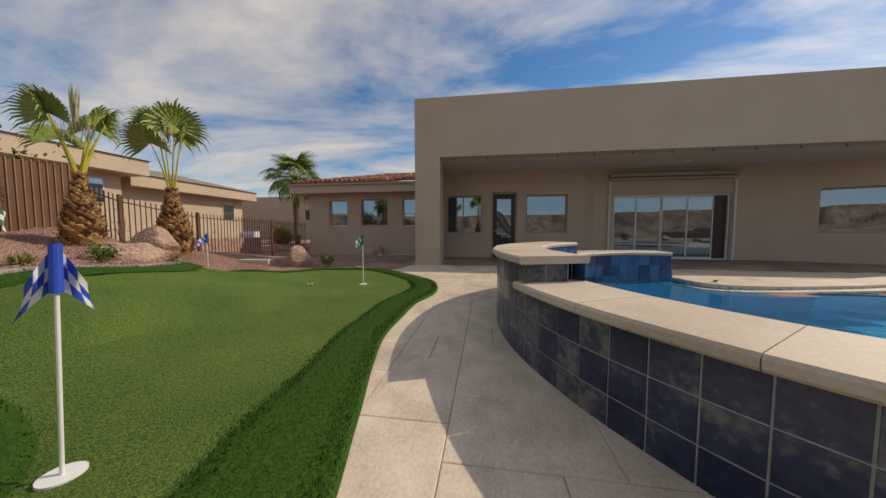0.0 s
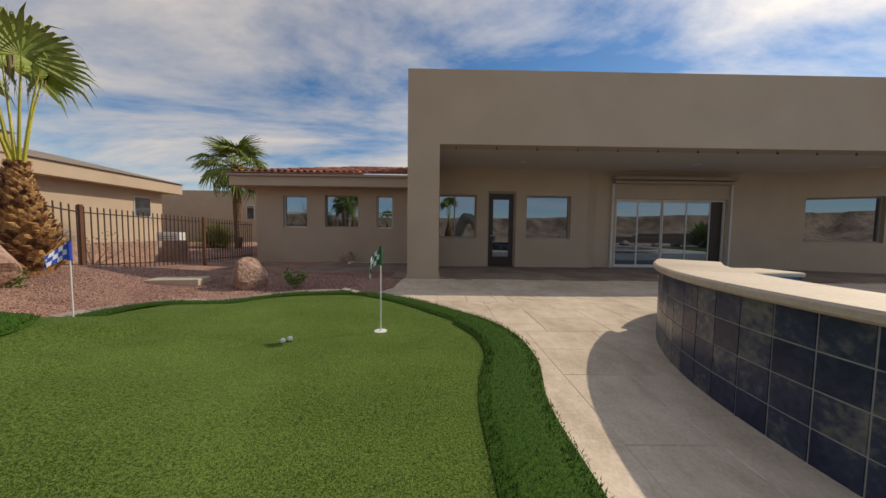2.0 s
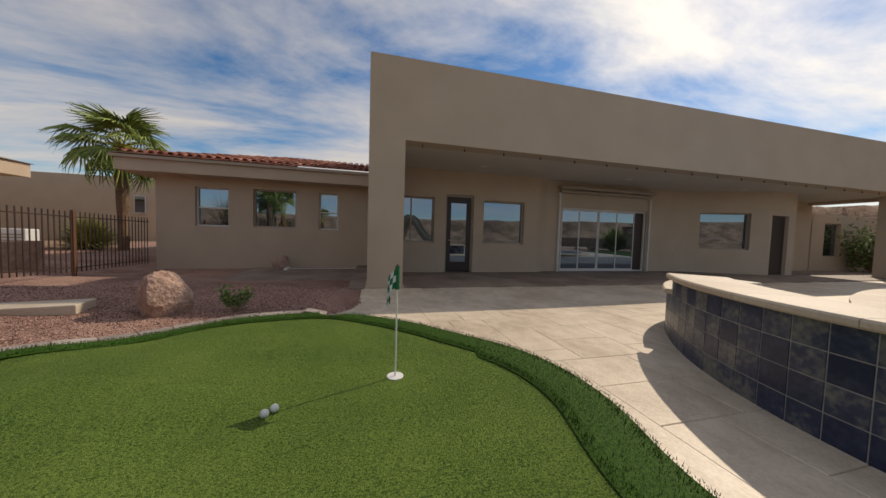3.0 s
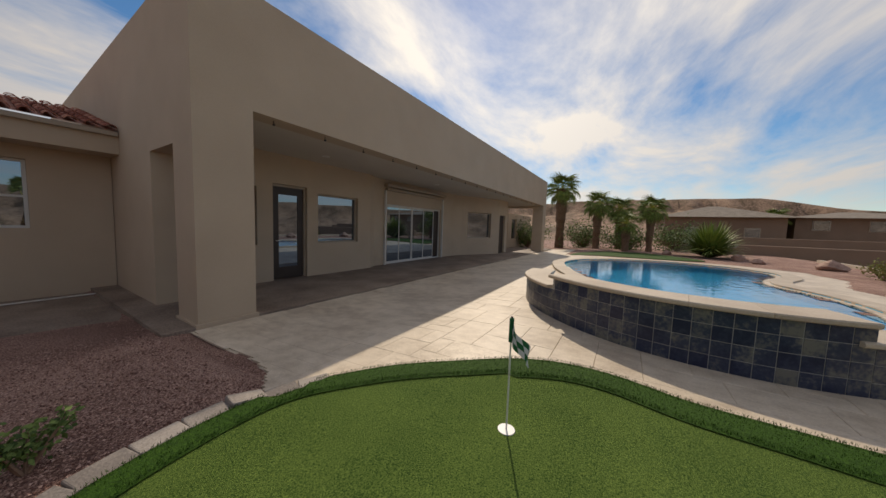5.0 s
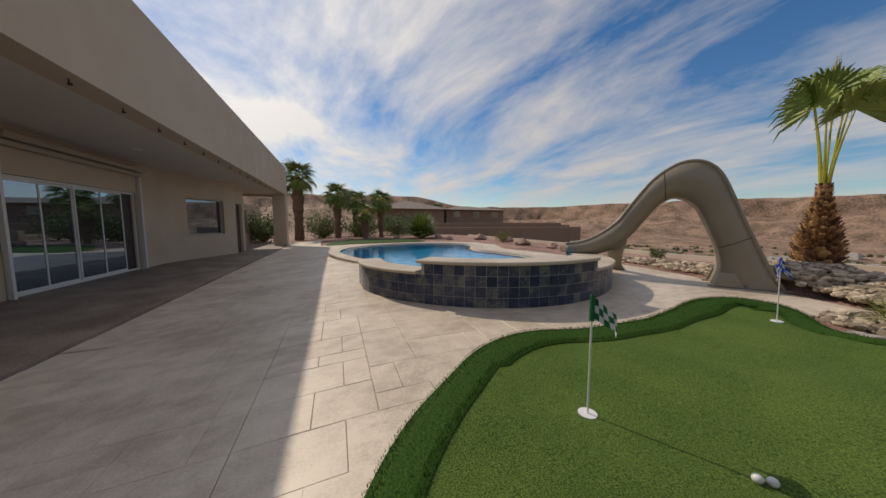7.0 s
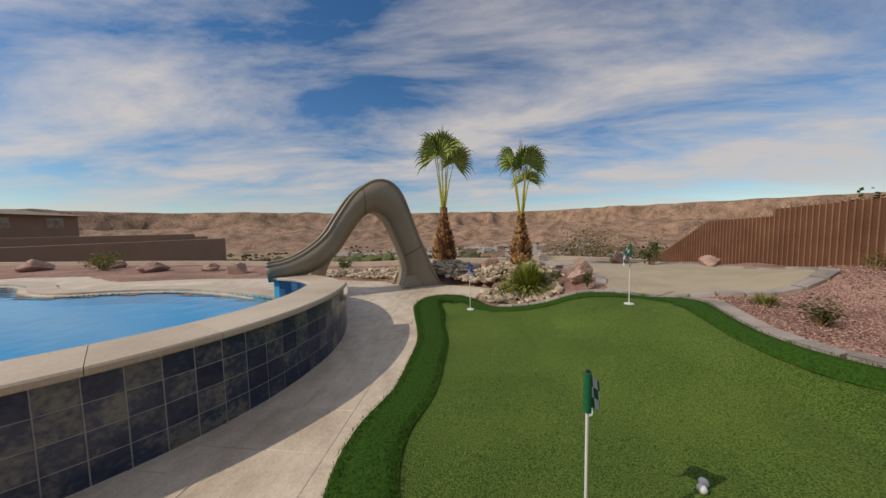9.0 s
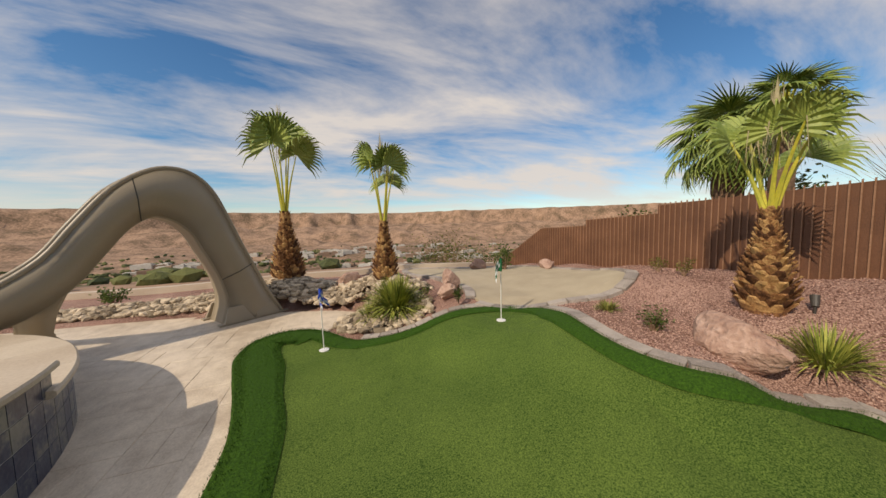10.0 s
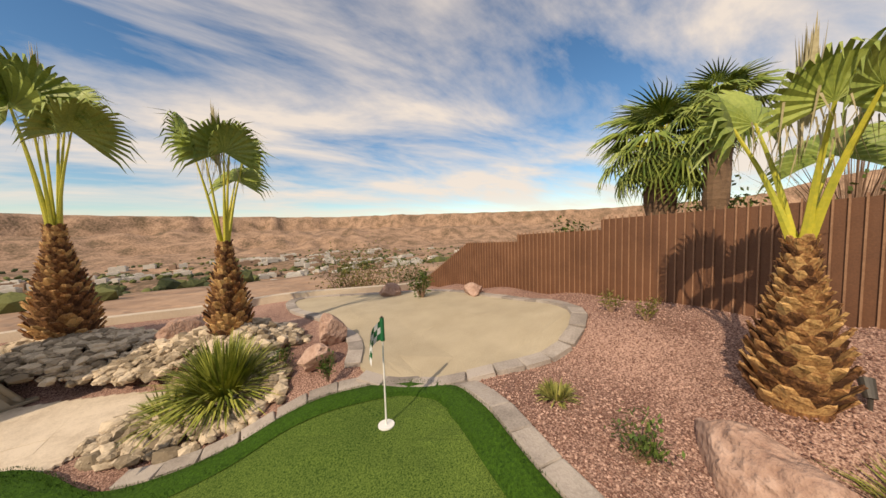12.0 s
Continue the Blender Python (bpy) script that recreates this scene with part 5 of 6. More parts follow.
def pineapple_palm(at, trunk, rb, rn, stalk, leafsize, leaves, seed, label, wide=0.30):
    rnd = random.Random(seed)
    g = thing("palm_tree", at, label, "palm tree", "young fan palms", turn=rnd.uniform(0, 360))

    def radius(z):
        u = z / trunk
        return rn + (rb - rn) * (1 - smoothstep(0.05, 1.0, u)) * (0.86 + 0.14 * smoothstep(0, 0.15, u))
    bm = bmesh.new()
    rings = []
    for k in range(15):
        z = -0.1 + (trunk + 0.12) * k / 14
        r = radius(max(0, z)) * 0.93
        rings.append([bm.verts.new((r * math.cos(a), r * math.sin(a), z)) for a in [2 * math.pi * q / 20 for q in range(20)]])
    for ra, rb2 in zip(rings, rings[1:]):
        for q in range(20):
            bm.faces.new((ra[q], ra[(q + 1) % 20], rb2[(q + 1) % 20], rb2[q]))
    bm.faces.new(rings[-1])
    tr = part("trunk", bm, BOOT, g, "brown trunk clad in cut leaf bases", smooth=True)
    z = 0.0
    row = 0
    while z < trunk:
        r = radius(z)
        h = 0.034 + 0.42 * r
        n = max(5, int(2 * math.pi * r / (h * 0.95)))
        for q in range(n):
            a = 2 * math.pi * (q + 0.5 * (row % 2)) / n + rnd.uniform(-0.05, 0.05)
            ob = new("boot", BOOTS[rnd.randrange(4)])
            ob.parent = tr
            sc = h * rnd.uniform(0.9, 1.15)
            lean = 0.08 + 0.20 * (1 - z / trunk) + rnd.uniform(-0.08, 0.12)
            m = Matrix.Rotation(a - math.pi / 2, 4, "Z") @ Matrix.Translation((0, r * 0.85, z)) @ Matrix.Rotation(-lean, 4, "X") @ Matrix.Diagonal((sc * 1.08, sc * 0.56, sc * 1.12, 1))
            ob.matrix_local = m
        z += h * 0.46
        row += 1
    for k in range(leaves):
        a = 2 * math.pi * (k * 0.382 + 0.1 * rnd.random())
        low = k % 4 == 3
        out = wide * (rnd.uniform(0.95, 1.3) if low else rnd.uniform(0.45, 0.9))
        h = stalk * (rnd.uniform(0.62, 0.8) if low else rnd.uniform(0.86, 1.02))
        p0 = Vector((0.5 * rn * math.cos(a), 0.5 * rn * math.sin(a), trunk - 0.02))
        tip = Vector((out * math.cos(a), out * math.sin(a), trunk + h))
        m1 = p0.lerp(tip, 0.45) + Vector((0, 0, 0.07 * stalk))
        bm = bmesh.new()
        pts = smooth_line([p0, m1, tip], 4)
        for j, (pa, pb) in enumerate(zip(pts, pts[1:])):
            u, v = j / 8, (j + 1) / 8
            tube(bm, pa, pb, 0.027 - 0.019 * u ** 0.6, 0.027 - 0.019 * v ** 0.6, 6, caps=False)
        part("stalk", bm, STALK, g, "yellow-green leaf stalk")
        outward = Vector((math.cos(a), math.sin(a), 0))
        axis = (outward * (0.6 if low else 0.22) + Vector((0, 0, 1))).normalized()
        part("frond", pleated_leaf(rnd, tip, axis, outward, leafsize * rnd.uniform(0.85, 1.08)), FROND, g, "pleated green fan leaf with drooping cut tips")
    # ragged dry leaves hanging inside the crown, and the upright spear
    bm = bmesh.new()
    for k in range(70):
        a = rnd.uniform(0, 6.28)
        r = wide * rnd.uniform(0.1, 0.9)
        p = Vector((r * math.cos(a), r * math.sin(a), trunk + stalk * rnd.uniform(0.75, 1.0)))
        q = p + Vector((rnd.uniform(-0.06, 0.06), rnd.uniform(-0.06, 0.06), -rnd.uniform(0.12, 0.34)))
        e = Vector((-math.sin(a), math.cos(a), 0)) * 0.005
        bm.faces.new([bm.verts.new(v) for v in (p - e, p + e, q)])
    part("dry_leaf", bm, DRYF, g, "pale dry drooping leaf tips")
    bm = bmesh.new()
    for k in range(30):
        a = rnd.uniform(0, 6.28)
        r0, r1 = 0.02, rnd.uniform(0.01, 0.06)
        p = Vector((r0 * math.cos(a), r0 * math.sin(a), trunk + stalk * 0.8))
        q = Vector((r1 * math.cos(a), r1 * math.sin(a), trunk + stalk + leafsize * rnd.uniform(0.6, 1.15)))
        e = Vector((-math.sin(a), math.cos(a), 0)) * 0.014
        m = p.lerp(q, 0.5)
        bm.faces.new([bm.verts.new(v) for v in (p, m - e, q, m + e)])
    part("spear", bm, DRYF, g, "pale unopened spear leaf")
    return g


Y = "young fan palm with brown trunk and yellow stalks in "
pineapple_palm((1.42, 10.96, 0.64), 0.90, 0.175, 0.05, 0.74, 0.37, 6, 3, Y + "gravel", 0.36)
pineapple_palm(on(-0.3, 13.45, -0.02), 1.40, 0.31, 0.09, 1.36, 0.60, 7, 5, Y + "fenced gravel", 0.40)
pineapple_palm((5.95, 5.55, 0.36), 1.46, 0.28, 0.08, 1.55, 0.60, 7, 8, Y + "cobbles", 0.35)
pineapple_palm((4.18, 7.0, 0.52), 1.05, 0.20, 0.06, 1.12, 0.44, 6, 12, Y + "cobbles", 0.30)


def tall_palm(at, h, crown, seed, label, r0=0.17, leaves=34):
    rnd = random.Random(seed)
    g = thing("palm_tree", at, label, "palm tree", "tall fan palms")
    bm = bmesh.new()
    rings = []
    N = 14
    for k in range(N + 1):
        z = -0.3 + (h + 0.3) * k / N
        r = r0 * (1 + 0.35 * smoothstep(0.35, 0.9, k / N) + 0.12 * rnd.uniform(-1, 1))
        rings.append([bm.verts.new((r * rnd.uniform(0.88, 1.12) * math.cos(a), r * rnd.uniform(0.88, 1.12) * math.sin(a), z)) for a in [2 * math.pi * q / 12 for q in range(12)]])
    for ra, rb in zip(rings, rings[1:]):
        for q in range(12):
            bm.faces.new((ra[q], ra[(q + 1) % 12], rb[(q + 1) % 12], rb[q]))
    part("trunk", bm, BARK, g)
    for k in range(leaves):
        a = k * 2.4
        el = radians(75 - 125 * k / leaves + rnd.uniform(-8, 8))
        st = crown * rnd.uniform(0.42, 0.6)
        d = Vector((math.cos(a) * math.cos(el), math.sin(a) * math.cos(el), math.sin(el)))
        tip = Vector((0, 0, h)) + d * st
        bm = bmesh.new()
        tube(bm, (0, 0, h), tip, 0.025, 0.012, 5, caps=False)
        part("stalk", bm, STALK, g)
        ob = new("frond", FULLS[rnd.randrange(3)])
        ob.parent = g
        set_along(ob, tip, d + Vector((0, 0, -0.25)), (0.1, 0, 1), crown * rnd.uniform(0.85, 1.1))
    return g


T = "tall green fan palm "
tall_palm(on(-2.3, 8.95, 0), 2.45, 1.15, 41, T + "behind the brown fence", 0.2, 46)
tall_palm(on(-2.1, 9.75, 0), 2.75, 0.78, 42, T + "behind the brown fence", 0.13, 26)
tall_palm((-5.2, 24.7, -0.2), 4.3, 1.9, 43, T + "in the neighbouring yard")
tall_palm((30, 16.4, 0), 4.9, 1.7, 44, T + "by the far corner of the house", 0.35)
tall_palm((28, 13.4, 0), 3.3, 1.25, 45, T + "in the bed beyond the lawn", 0.24)
tall_palm((29, 12.0, 0), 3.0, 1.2, 46, T + "in the bed beyond the lawn", 0.2)
tall_palm((27.5, 10.1, 0), 2.9, 1.15, 47, T + "in the bed beyond the lawn", 0.2)
tall_palm((26, 11.5, 0), 1.9, 1.0, 48, T + "in the bed beyond the lawn", 0.2, 22)
tall_palm((47, -1.5, 0.4), 2.8, 1.4, 49, T + "between the far houses", 0.2)


# ---- shrubs ----
def shrub(name, at, r, h, n, mat, label, category, seed, leaf=0.05, blade=False):
    rnd = random.Random(seed)
    g = thing(name, at, label, category, "yard shrubs")
    bm = bmesh.new()
    stems = bmesh.new()
    if blade:
        for k in range(n):
            a = rnd.uniform(0, 6.28)
            el = rnd.uniform(0.25, 1.45)
            L = h * rnd.uniform(0.7, 1.15)
            d = Vector((math.cos(a) * math.cos(el), math.sin(a) * math.cos(el), math.sin(el)))
            e = Vector((-math.sin(a), math.cos(a), 0)) * leaf
            p0 = Vector((0.04 * math.cos(a), 0.04 * math.sin(a), 0))
            p1 = p0 + d * L * 0.6
            p2 = p0 + d * L + Vector((0, 0, -L * 0.22 * math.cos(el)))
            v = [bm.verts.new(q) for q in (p0 - e * 0.5, p0 + e * 0.5, p1 + e, p1 - e, p2)]
            bm.faces.new((v[0], v[1], v[2], v[3]))
            bm.faces.new((v[3], v[2], v[4]))
    else:
        tips = []
        for k in range(max(5, n // 40)):
            a = rnd.uniform(0, 6.28)
            q = Vector((r * rnd.uniform(0.2, 1) * math.cos(a), r * rnd.uniform(0.2, 1) * math.sin(a), h * rnd.uniform(0.55, 1)))
            tube(stems, (0, 0, -0.02), q * 0.85, 0.009 * (1 + r), 0.003, 5, caps=False)
            tips.append(q)
        part("stem", stems, TWIG, g)
        stems = None
        for k in range(n):
            q = rnd.choice(tips)
            c = Vector((0, 0, 0)).lerp(q, rnd.uniform(0.35, 1.05)) + Vector([rnd.gauss(0, r * 0.16) for _ in range(3)])
            c.z = max(0.01, c.z)
            d = Vector([rnd.gauss(0, 1) for _ in range(3)]).normalized()
            e = d.orthogonal().normalized()
            L = leaf * rnd.uniform(0.7, 1.3)
            v = [bm.verts.new(p) for p in (c, c + d * L * 0.5 + e * L * 0.28, c + d * L, c + d * L * 0.5 - e * L * 0.28)]
            bm.faces.new(v)
    if stems is not None:
        stems.free()
    part("leaves", bm, mat, g)
    return g


shrub("shrub", on(2.3, 10.56), 0.15, 0.24, 420, LEAF, "small leafy green shrub in red gravel", "shrub", 1, 0.035)
shrub("grass_tuft", on(2.24, 10.03), 0.1, 0.13, 140, LEAFY, "small yellow-green tuft in red gravel", "shrub", 2, 0.006, True)
shrub("shrub", on(0.9, 9.7), 0.12, 0.2, 260, LEAFY, "small dull green shrub by the fence", "shrub", 3, 0.03)
shrub("shrub", on(0.95, 10.05), 0.1, 0.22, 240, LEAFY, "small dull green shrub by the fence", "shrub", 4, 0.03)
shrub("shrub", on(1.45, 6.75), 0.25, 0.5, 520, LEAF, "leafy green shrub at the end of the pad", "shrub", 5, 0.06)
shrub("small_palm", on(4.2, 7.95, 0.06), 0.4, 0.60, 1100, DWARF, "spiky yellow-green dwarf palm in the cobbles", "dwarf palm", 6, 0.009, True)
shrub("yucca", on(4.58, 7.95, 0.05), 0.2, 0.34, 90, LEAFY, "spiky yellow-green yucca in the cobbles", "yucca", 7, 0.01, True)
shrub("shrub", on(3.42, 8.58, 0.06), 0.13, 0.22, 260, LEAF, "small green shrub among the cobbles", "shrub", 8, 0.035)
shrub("shrub", on(3.75, 8.0, 0.1), 0.13, 0.2, 260, LEAF, "small bright green shrub among the cobbles", "shrub", 9, 0.03)
shrub("ornamental_grass", on(1.72, 11.42), 0.3, 0.36, 300, DWARF, "clump of green and straw grass by a boulder", "grass clump", 10, 0.006, True)
shrub("shrub", on(3.0, 14.05), 0.16, 0.32, 420, LEAF, "small dark green shrub in red gravel", "shrub", 11, 0.04)
shrub("shrub", on(0.25, 12.9), 0.2, 0.2, 300, LEAF, "low grey-green shrub at the foot of the palm", "shrub", 12, 0.035)
shrub("shrub", on(6.9, 5.7, 0.08), 0.18, 0.22, 380, LEAF, "bright green low shrub in the cobbles", "shrub", 13, 0.04)
shrub("shrub", on(8.9, 5.2, 0.08), 0.22, 0.3, 380, LEAF, "green shrub behind the cobbles", "shrub", 14, 0.05)
shrub("bare_tree", (-4.2, 10.9, 0.9), 1.1, 2.4, 300, TWIG, "bare grey-brown branching tree behind the fence", "tree", 70, 0.007, True)
shrub("oleander", (-3.6, 9.4, 0.7), 0.7, 1.75, 1100, LEAF, "dark green oleander behind the fence", "bush", 71, 0.1)
shrub("desert_bush", (-0.45, 11.75, 0.75), 0.45, 1.0, 700, LEAFY, "olive desert bush behind the iron fence", "bush", 27, 0.05)
shrub("bare_shrub", on(0.2, 12.2), 0.35, 0.85, 30, TWIG, "bare reddish twiggy shrub", "shrub", 15, 0.03)
shrub("yellow_bush", (-2.6, 9.0, 0.7), 0.5, 1.3, 900, LEAFY, "yellow-green bush above the fence", "bush", 16, 0.07)
shrub("oleander", (-1.6, 7.6, 0.5), 0.5, 1.25, 900, LEAF, "dark green oleander behind the fence", "bush", 17, 0.09)
shrub("oleander", (-3.0, 12.0, 0.7), 1.0, 1.9, 1400, LEAF, "dark green oleander behind the fence", "bush", 18, 0.11)
shrub("desert_bush", (1.6, 3.3, -0.6), 1.5, 1.7, 2600, LEAFY, "airy yellow-green palo verde below the yard", "bush", 19, 0.07)
shrub("desert_bush", (-0.5, 2.0, -0.9), 1.4, 1.6, 2200, LEAF, "green bush below the yard", "bush", 20, 0.08)
shrub("date_palm_bush", on(25.0, 7.4), 1.3, 2.1, 900, FROND, "broad green feathery dwarf date palm beyond the lawn", "dwarf palm", 21, 0.035, True)
shrub("desert_bush", on(17.8, 4.6), 0.5, 0.55, 700, LEAFY, "yellow-green bush beside the pool yard", "bush", 22, 0.07)
shrub("hedge", on(27.5, 18.5), 1.8, 2.2, 2600, LEAF, "dark green shrubs by the far corner of the house", "bush", 23, 0.15)
shrub("hedge", on(29.0, 11.5), 2.2, 1.3, 2600, LEAF, "dark green shrubs under the far palms", "bush", 24, 0.14)
shrub("hedge", on(30.5, 8.2), 2.4, 1.7, 3000, LEAF, "dark green shrubs under the far palms", "bush", 25, 0.14)
shrub("hedge", on(31.0, 14.6), 2.6, 2.0, 3000, LEAF, "dark green shrubs by the far corner of the house", "bush", 26, 0.15)


# ---- beyond the yard ----


def curb():
    bm = bmesh.new()
    pts = [Vector((x, y + 0.05, 0)) for x, y in EDGE[1:8]]
    run = smooth_line(pts, 6)
    out = offset_line(run, 0.16)
    rows = []
    for a, b in zip(run, out):
        z = ground_z(a.x, a.y)
        rows.append([bm.verts.new(p) for p in ((a.x, a.y, z - 0.4), (a.x, a.y, z + 0.14), (b.x, b.y, z + 0.14), (b.x, b.y, z - 0.1))])
    for ra, rb in zip(rows, rows[1:]):
        for q in range(4):
            bm.faces.new((ra[q], ra[(q + 1) % 4], rb[(q + 1) % 4], rb[q]))
    bmesh.ops.recalc_face_normals(bm, faces=bm.faces[:])
    structure("kerb", bm, COPE, "low tan concrete kerb at the end of the yard", "kerb")


curb()
LAWN = [(p.x, p.y) for p in smooth_line([(20.3, 14.0, 0), (22.5, 13.8, 0), (24.3, 12.2, 0), (24.6, 10.3, 0), (23, 8.8, 0), (21.3, 8.2, 0), (20.6, 9.3, 0), (20.4, 11, 0), (20.2, 12.5, 0)], 5, True)]
sheet(LAWN, ground_z, 0.03, 1.0, FRINGE, "far_lawn", "patch of green artificial lawn beyond the pool", "artificial grass", thick=0.05)


def neighbour_house():
    h = thing("house", (-10.0, 15.0, -0.3), "tan stucco single-storey house with a flat-tiled roof and boxed eaves", "house", "houses")
    part("wall", boxes((-14, -0.2, 0.2, 4.2, 0, 3.8), (-14, -1.2, 4.2, 12.0, 0, 3.4)), STUCCO, h)
    part("wall", boxes((-14, 2.2, 17.5, 26, 0, 4.3),), STUCCO, h)
    part("eave", boxes((-15, 0.6, -0.4, 4.8, 3.75, 4.45), (-14, -0.5, 4.8, 12.6, 3.35, 3.95)), STUCCO, h)
    bm = bmesh.new()
    for x0, x1, y0, y1, z, hh in ((-15.2, 0.7, -0.5, 4.9, 4.45, 1.0), (-14, -0.4, 4.9, 12.7, 3.95, 1.2)):
        vs = [bm.verts.new(p) for p in ((x0, y0, z), (x1, y0, z), (x1, y1, z), (x0, y1, z), (x0 + 5, y0 + 2.4, z + hh), (x1 - 5, y0 + 2.4, z + hh), (x1 - 5, y1 - 2.4, z + hh), (x0 + 5, y1 - 2.4, z + hh))]
        for f in ((0, 1, 5, 4), (1, 2, 6, 5), (2, 3, 7, 6), (3, 0, 4, 7), (4, 5, 6, 7)):
            bm.faces.new([vs[i] for i in f])
    bmesh.ops.recalc_face_normals(bm, faces=bm.faces[:])
    part("roof", bm, ROOFB, h)
    for y, w, z, hh in ((1.4, 2.1, 2.4, 1.0), (-0.6, 0.8, 2.2, 1.3)):
        win = part("window", boxes((-0.22, -0.16, y - 0.05, y + w + 0.05, z - 0.05, z + hh + 0.05)), FRAMEW, h)
        part("pane", boxes((-0.17, -0.13, y, y + w, z, z + hh)), GLASS, win)
    win = part("window", boxes((-1.24, -1.17, 10.4, 11.3, 1.9, 3.0)), FRAMEW, h)
    part("pane", boxes((-1.2, -1.14, 10.45, 11.25, 1.95, 2.95)), GLASS, win)
    win = part("window", boxes((0.2, 0.8, 17.42, 17.48, 2.1, 3.2)), FRAMEW, h)
    part("pane", boxes((0.25, 0.75, 17.4, 17.45, 2.15, 3.15)), GLASS, win)


neighbour_house()


def ac_unit():
    a = thing("air_conditioner", (-6.4, 21.6, -0.05), "white outdoor air conditioner box on the ground by the house", "air conditioner")
    part("case", boxes((0, 0.9, 0, 0.4, 0, 0.85), bevel=0.03), WHITE, a)
    for k in range(7):
        part("slat", boxes((0.08, 0.82, -0.012, 0.0, 0.12 + k * 0.09, 0.16 + k * 0.09)), FRAMET, a, "grey grille slat")


ac_unit()
shrub("ornamental_grass", (-6.5, 25.0, -0.05), 1.6, 1.5, 900, LEAFY, "broad clump of straw-yellow grass by the neighbouring house", "grass clump", 61, 0.02, True)
shrub("bare_shrub", (-3.0, 16.5, 0.0), 0.8, 0.9, 160, TWIG, "bare twiggy shrubs behind the fence", "shrub", 62, 0.05)
structure("retaining_wall", boxes((-3.6, -3.3, 12, 19.5, -0.3, 0.55)), ROCK, "low orange-tan retaining wall behind the fence", "wall")


def far_house(at, w, d, wall_h, roof_h, label, seed, turn=0):
    rnd = random.Random(seed)
    h = thing("house", at, label, "house", "houses", turn=turn)
    part("wall", boxes((0, d, 0, w, -1, wall_h)), BROWNW, h)
    bm = bmesh.new()
    o = 0.8
    m = min(w, d) * 0.45
    vs = [bm.verts.new(p) for p in ((-o, -o, wall_h - 0.05), (d + o, -o, wall_h - 0.05), (d + o, w + o, wall_h - 0.05), (-o, w + o, wall_h - 0.05), (m, m, wall_h + roof_h), (d - m, m, wall_h + roof_h), (d - m, w - m, wall_h + roof_h), (m, w - m, wall_h + roof_h))]
    for f in ((0, 1, 5, 4), (1, 2, 6, 5), (2, 3, 7, 6), (3, 0, 4, 7), (4, 5, 6, 7), (3, 2, 1, 0)):
        bm.faces.new([vs[i] for i in f])
    part("roof", bm, ROOFB, h)
    n = max(2, int(w / 3.2))
    for k in range(n):
        y = w * (k + 0.5) / n
        win = part("window", boxes((-0.06, 0.02, y - 0.6, y + 0.6, 1.1, 2.1)), FRAMET, h)
        part("pane", boxes((-0.09, -0.05, y - 0.52, y + 0.52, 1.17, 2.03)), GLASS, win)
    return h


far_house((44.5, -1.7, 0.1), 9.5, 12, 3.2, 1.4, "brown stucco house with a low grey-brown tiled roof", 1)
far_house((47, -13.5, 1.0), 10.5, 10, 2.4, 0.8, "brown stucco house with a low hipped roof above a terrace", 2)
far_house((80, -45, -3), 22, 12, 3.2, 1.2, "distant low house with a grey tiled roof", 3)
structure("terrace_wall", boxes((30.5, 31.0, -14, 5.5, -2.5, 0.75), (36.0, 36.5, -16, 7, -2.5, 1.25), bevel=0.05), BROWNW, "brown stepped terrace walls beyond the yard", "wall")
structure("terrace_ground", boxes((31.0, 36.0, -14, 5.5, -2.5, 0.4), (36.5, 60, -18, 7, -2.5, 0.95)), DESERT, "bare earth terraces beyond the yard", "ground")


def town():
    """The town on the valley floor: pale flat-roofed buildings and dark trees."""
    rnd = random.Random(77)
    k = 0
    for cx, cy, n, spx, spy in ((170, -480, 30, 60, 18), (60, -240, 22, 60, 20), (-60, -330, 45, 120, 55), (-230, -430, 60, 170, 80), (20, -560, 40, 160, 50), (-60, -170, 10, 45, 12), (-150, -620, 50, 220, 50)):
        for _ in range(n):
            x, y = cx + rnd.uniform(-spx, spx), cy + rnd.uniform(-spy, spy)
            w, d, hh = rnd.uniform(7, 22), rnd.uniform(6, 12), rnd.uniform(2.8, 6)
            z = land_z(x, y) - 1.0
            ob = new("building", mesh_of("building", boxes((0, w, 0, d, 0, hh + 1), (w * 0.1, w * 0.5, d * 0.2, d * 0.8, hh + 1, hh + 2.2)), WHITEB if rnd.random() < 0.6 else BROWNW))
            ob.location = (x, y, z)
            ob.rotation_euler = (0, 0, rnd.uniform(-0.3, 0.3))
            tagged(ob, "distant pale flat-roofed building in the valley town", "building", "town buildings")
    verts, faces = [], []
    shapes = [stone_data(rnd, 1, 0.75) for _ in range(6)]
    places = []
    for _ in range(9000):
        r = rnd.uniform(30, 760) if rnd.random() < 0.6 else rnd.uniform(150, 560)
        a = radians(rnd.uniform(180, 352))
        x, y = 5 + r * math.cos(a), 8 + r * math.sin(a)
        if noise.noise(Vector((x / 55, y / 55, 3))) < 0.0 and rnd.random() > 0.12:
            continue
        sz = rnd.uniform(0.5, 1.5) if r < 110 else rnd.uniform(1.4, 4.2)
        places.append((x, y, land_z(x, y) + sz * 0.35, sz))
    scatter("valley_scrub", places, shapes, LEAFV, "distant dark green trees and scrub in the valley", "trees", rnd)


LEAFV = material("valley foliage", (0.03, 0.045, 0.015), (0.12, 0.13, 0.04), 0.5, 0.9, bump=0.6, fine=4, rand=0.5, island=True, depth=0.2)
town()


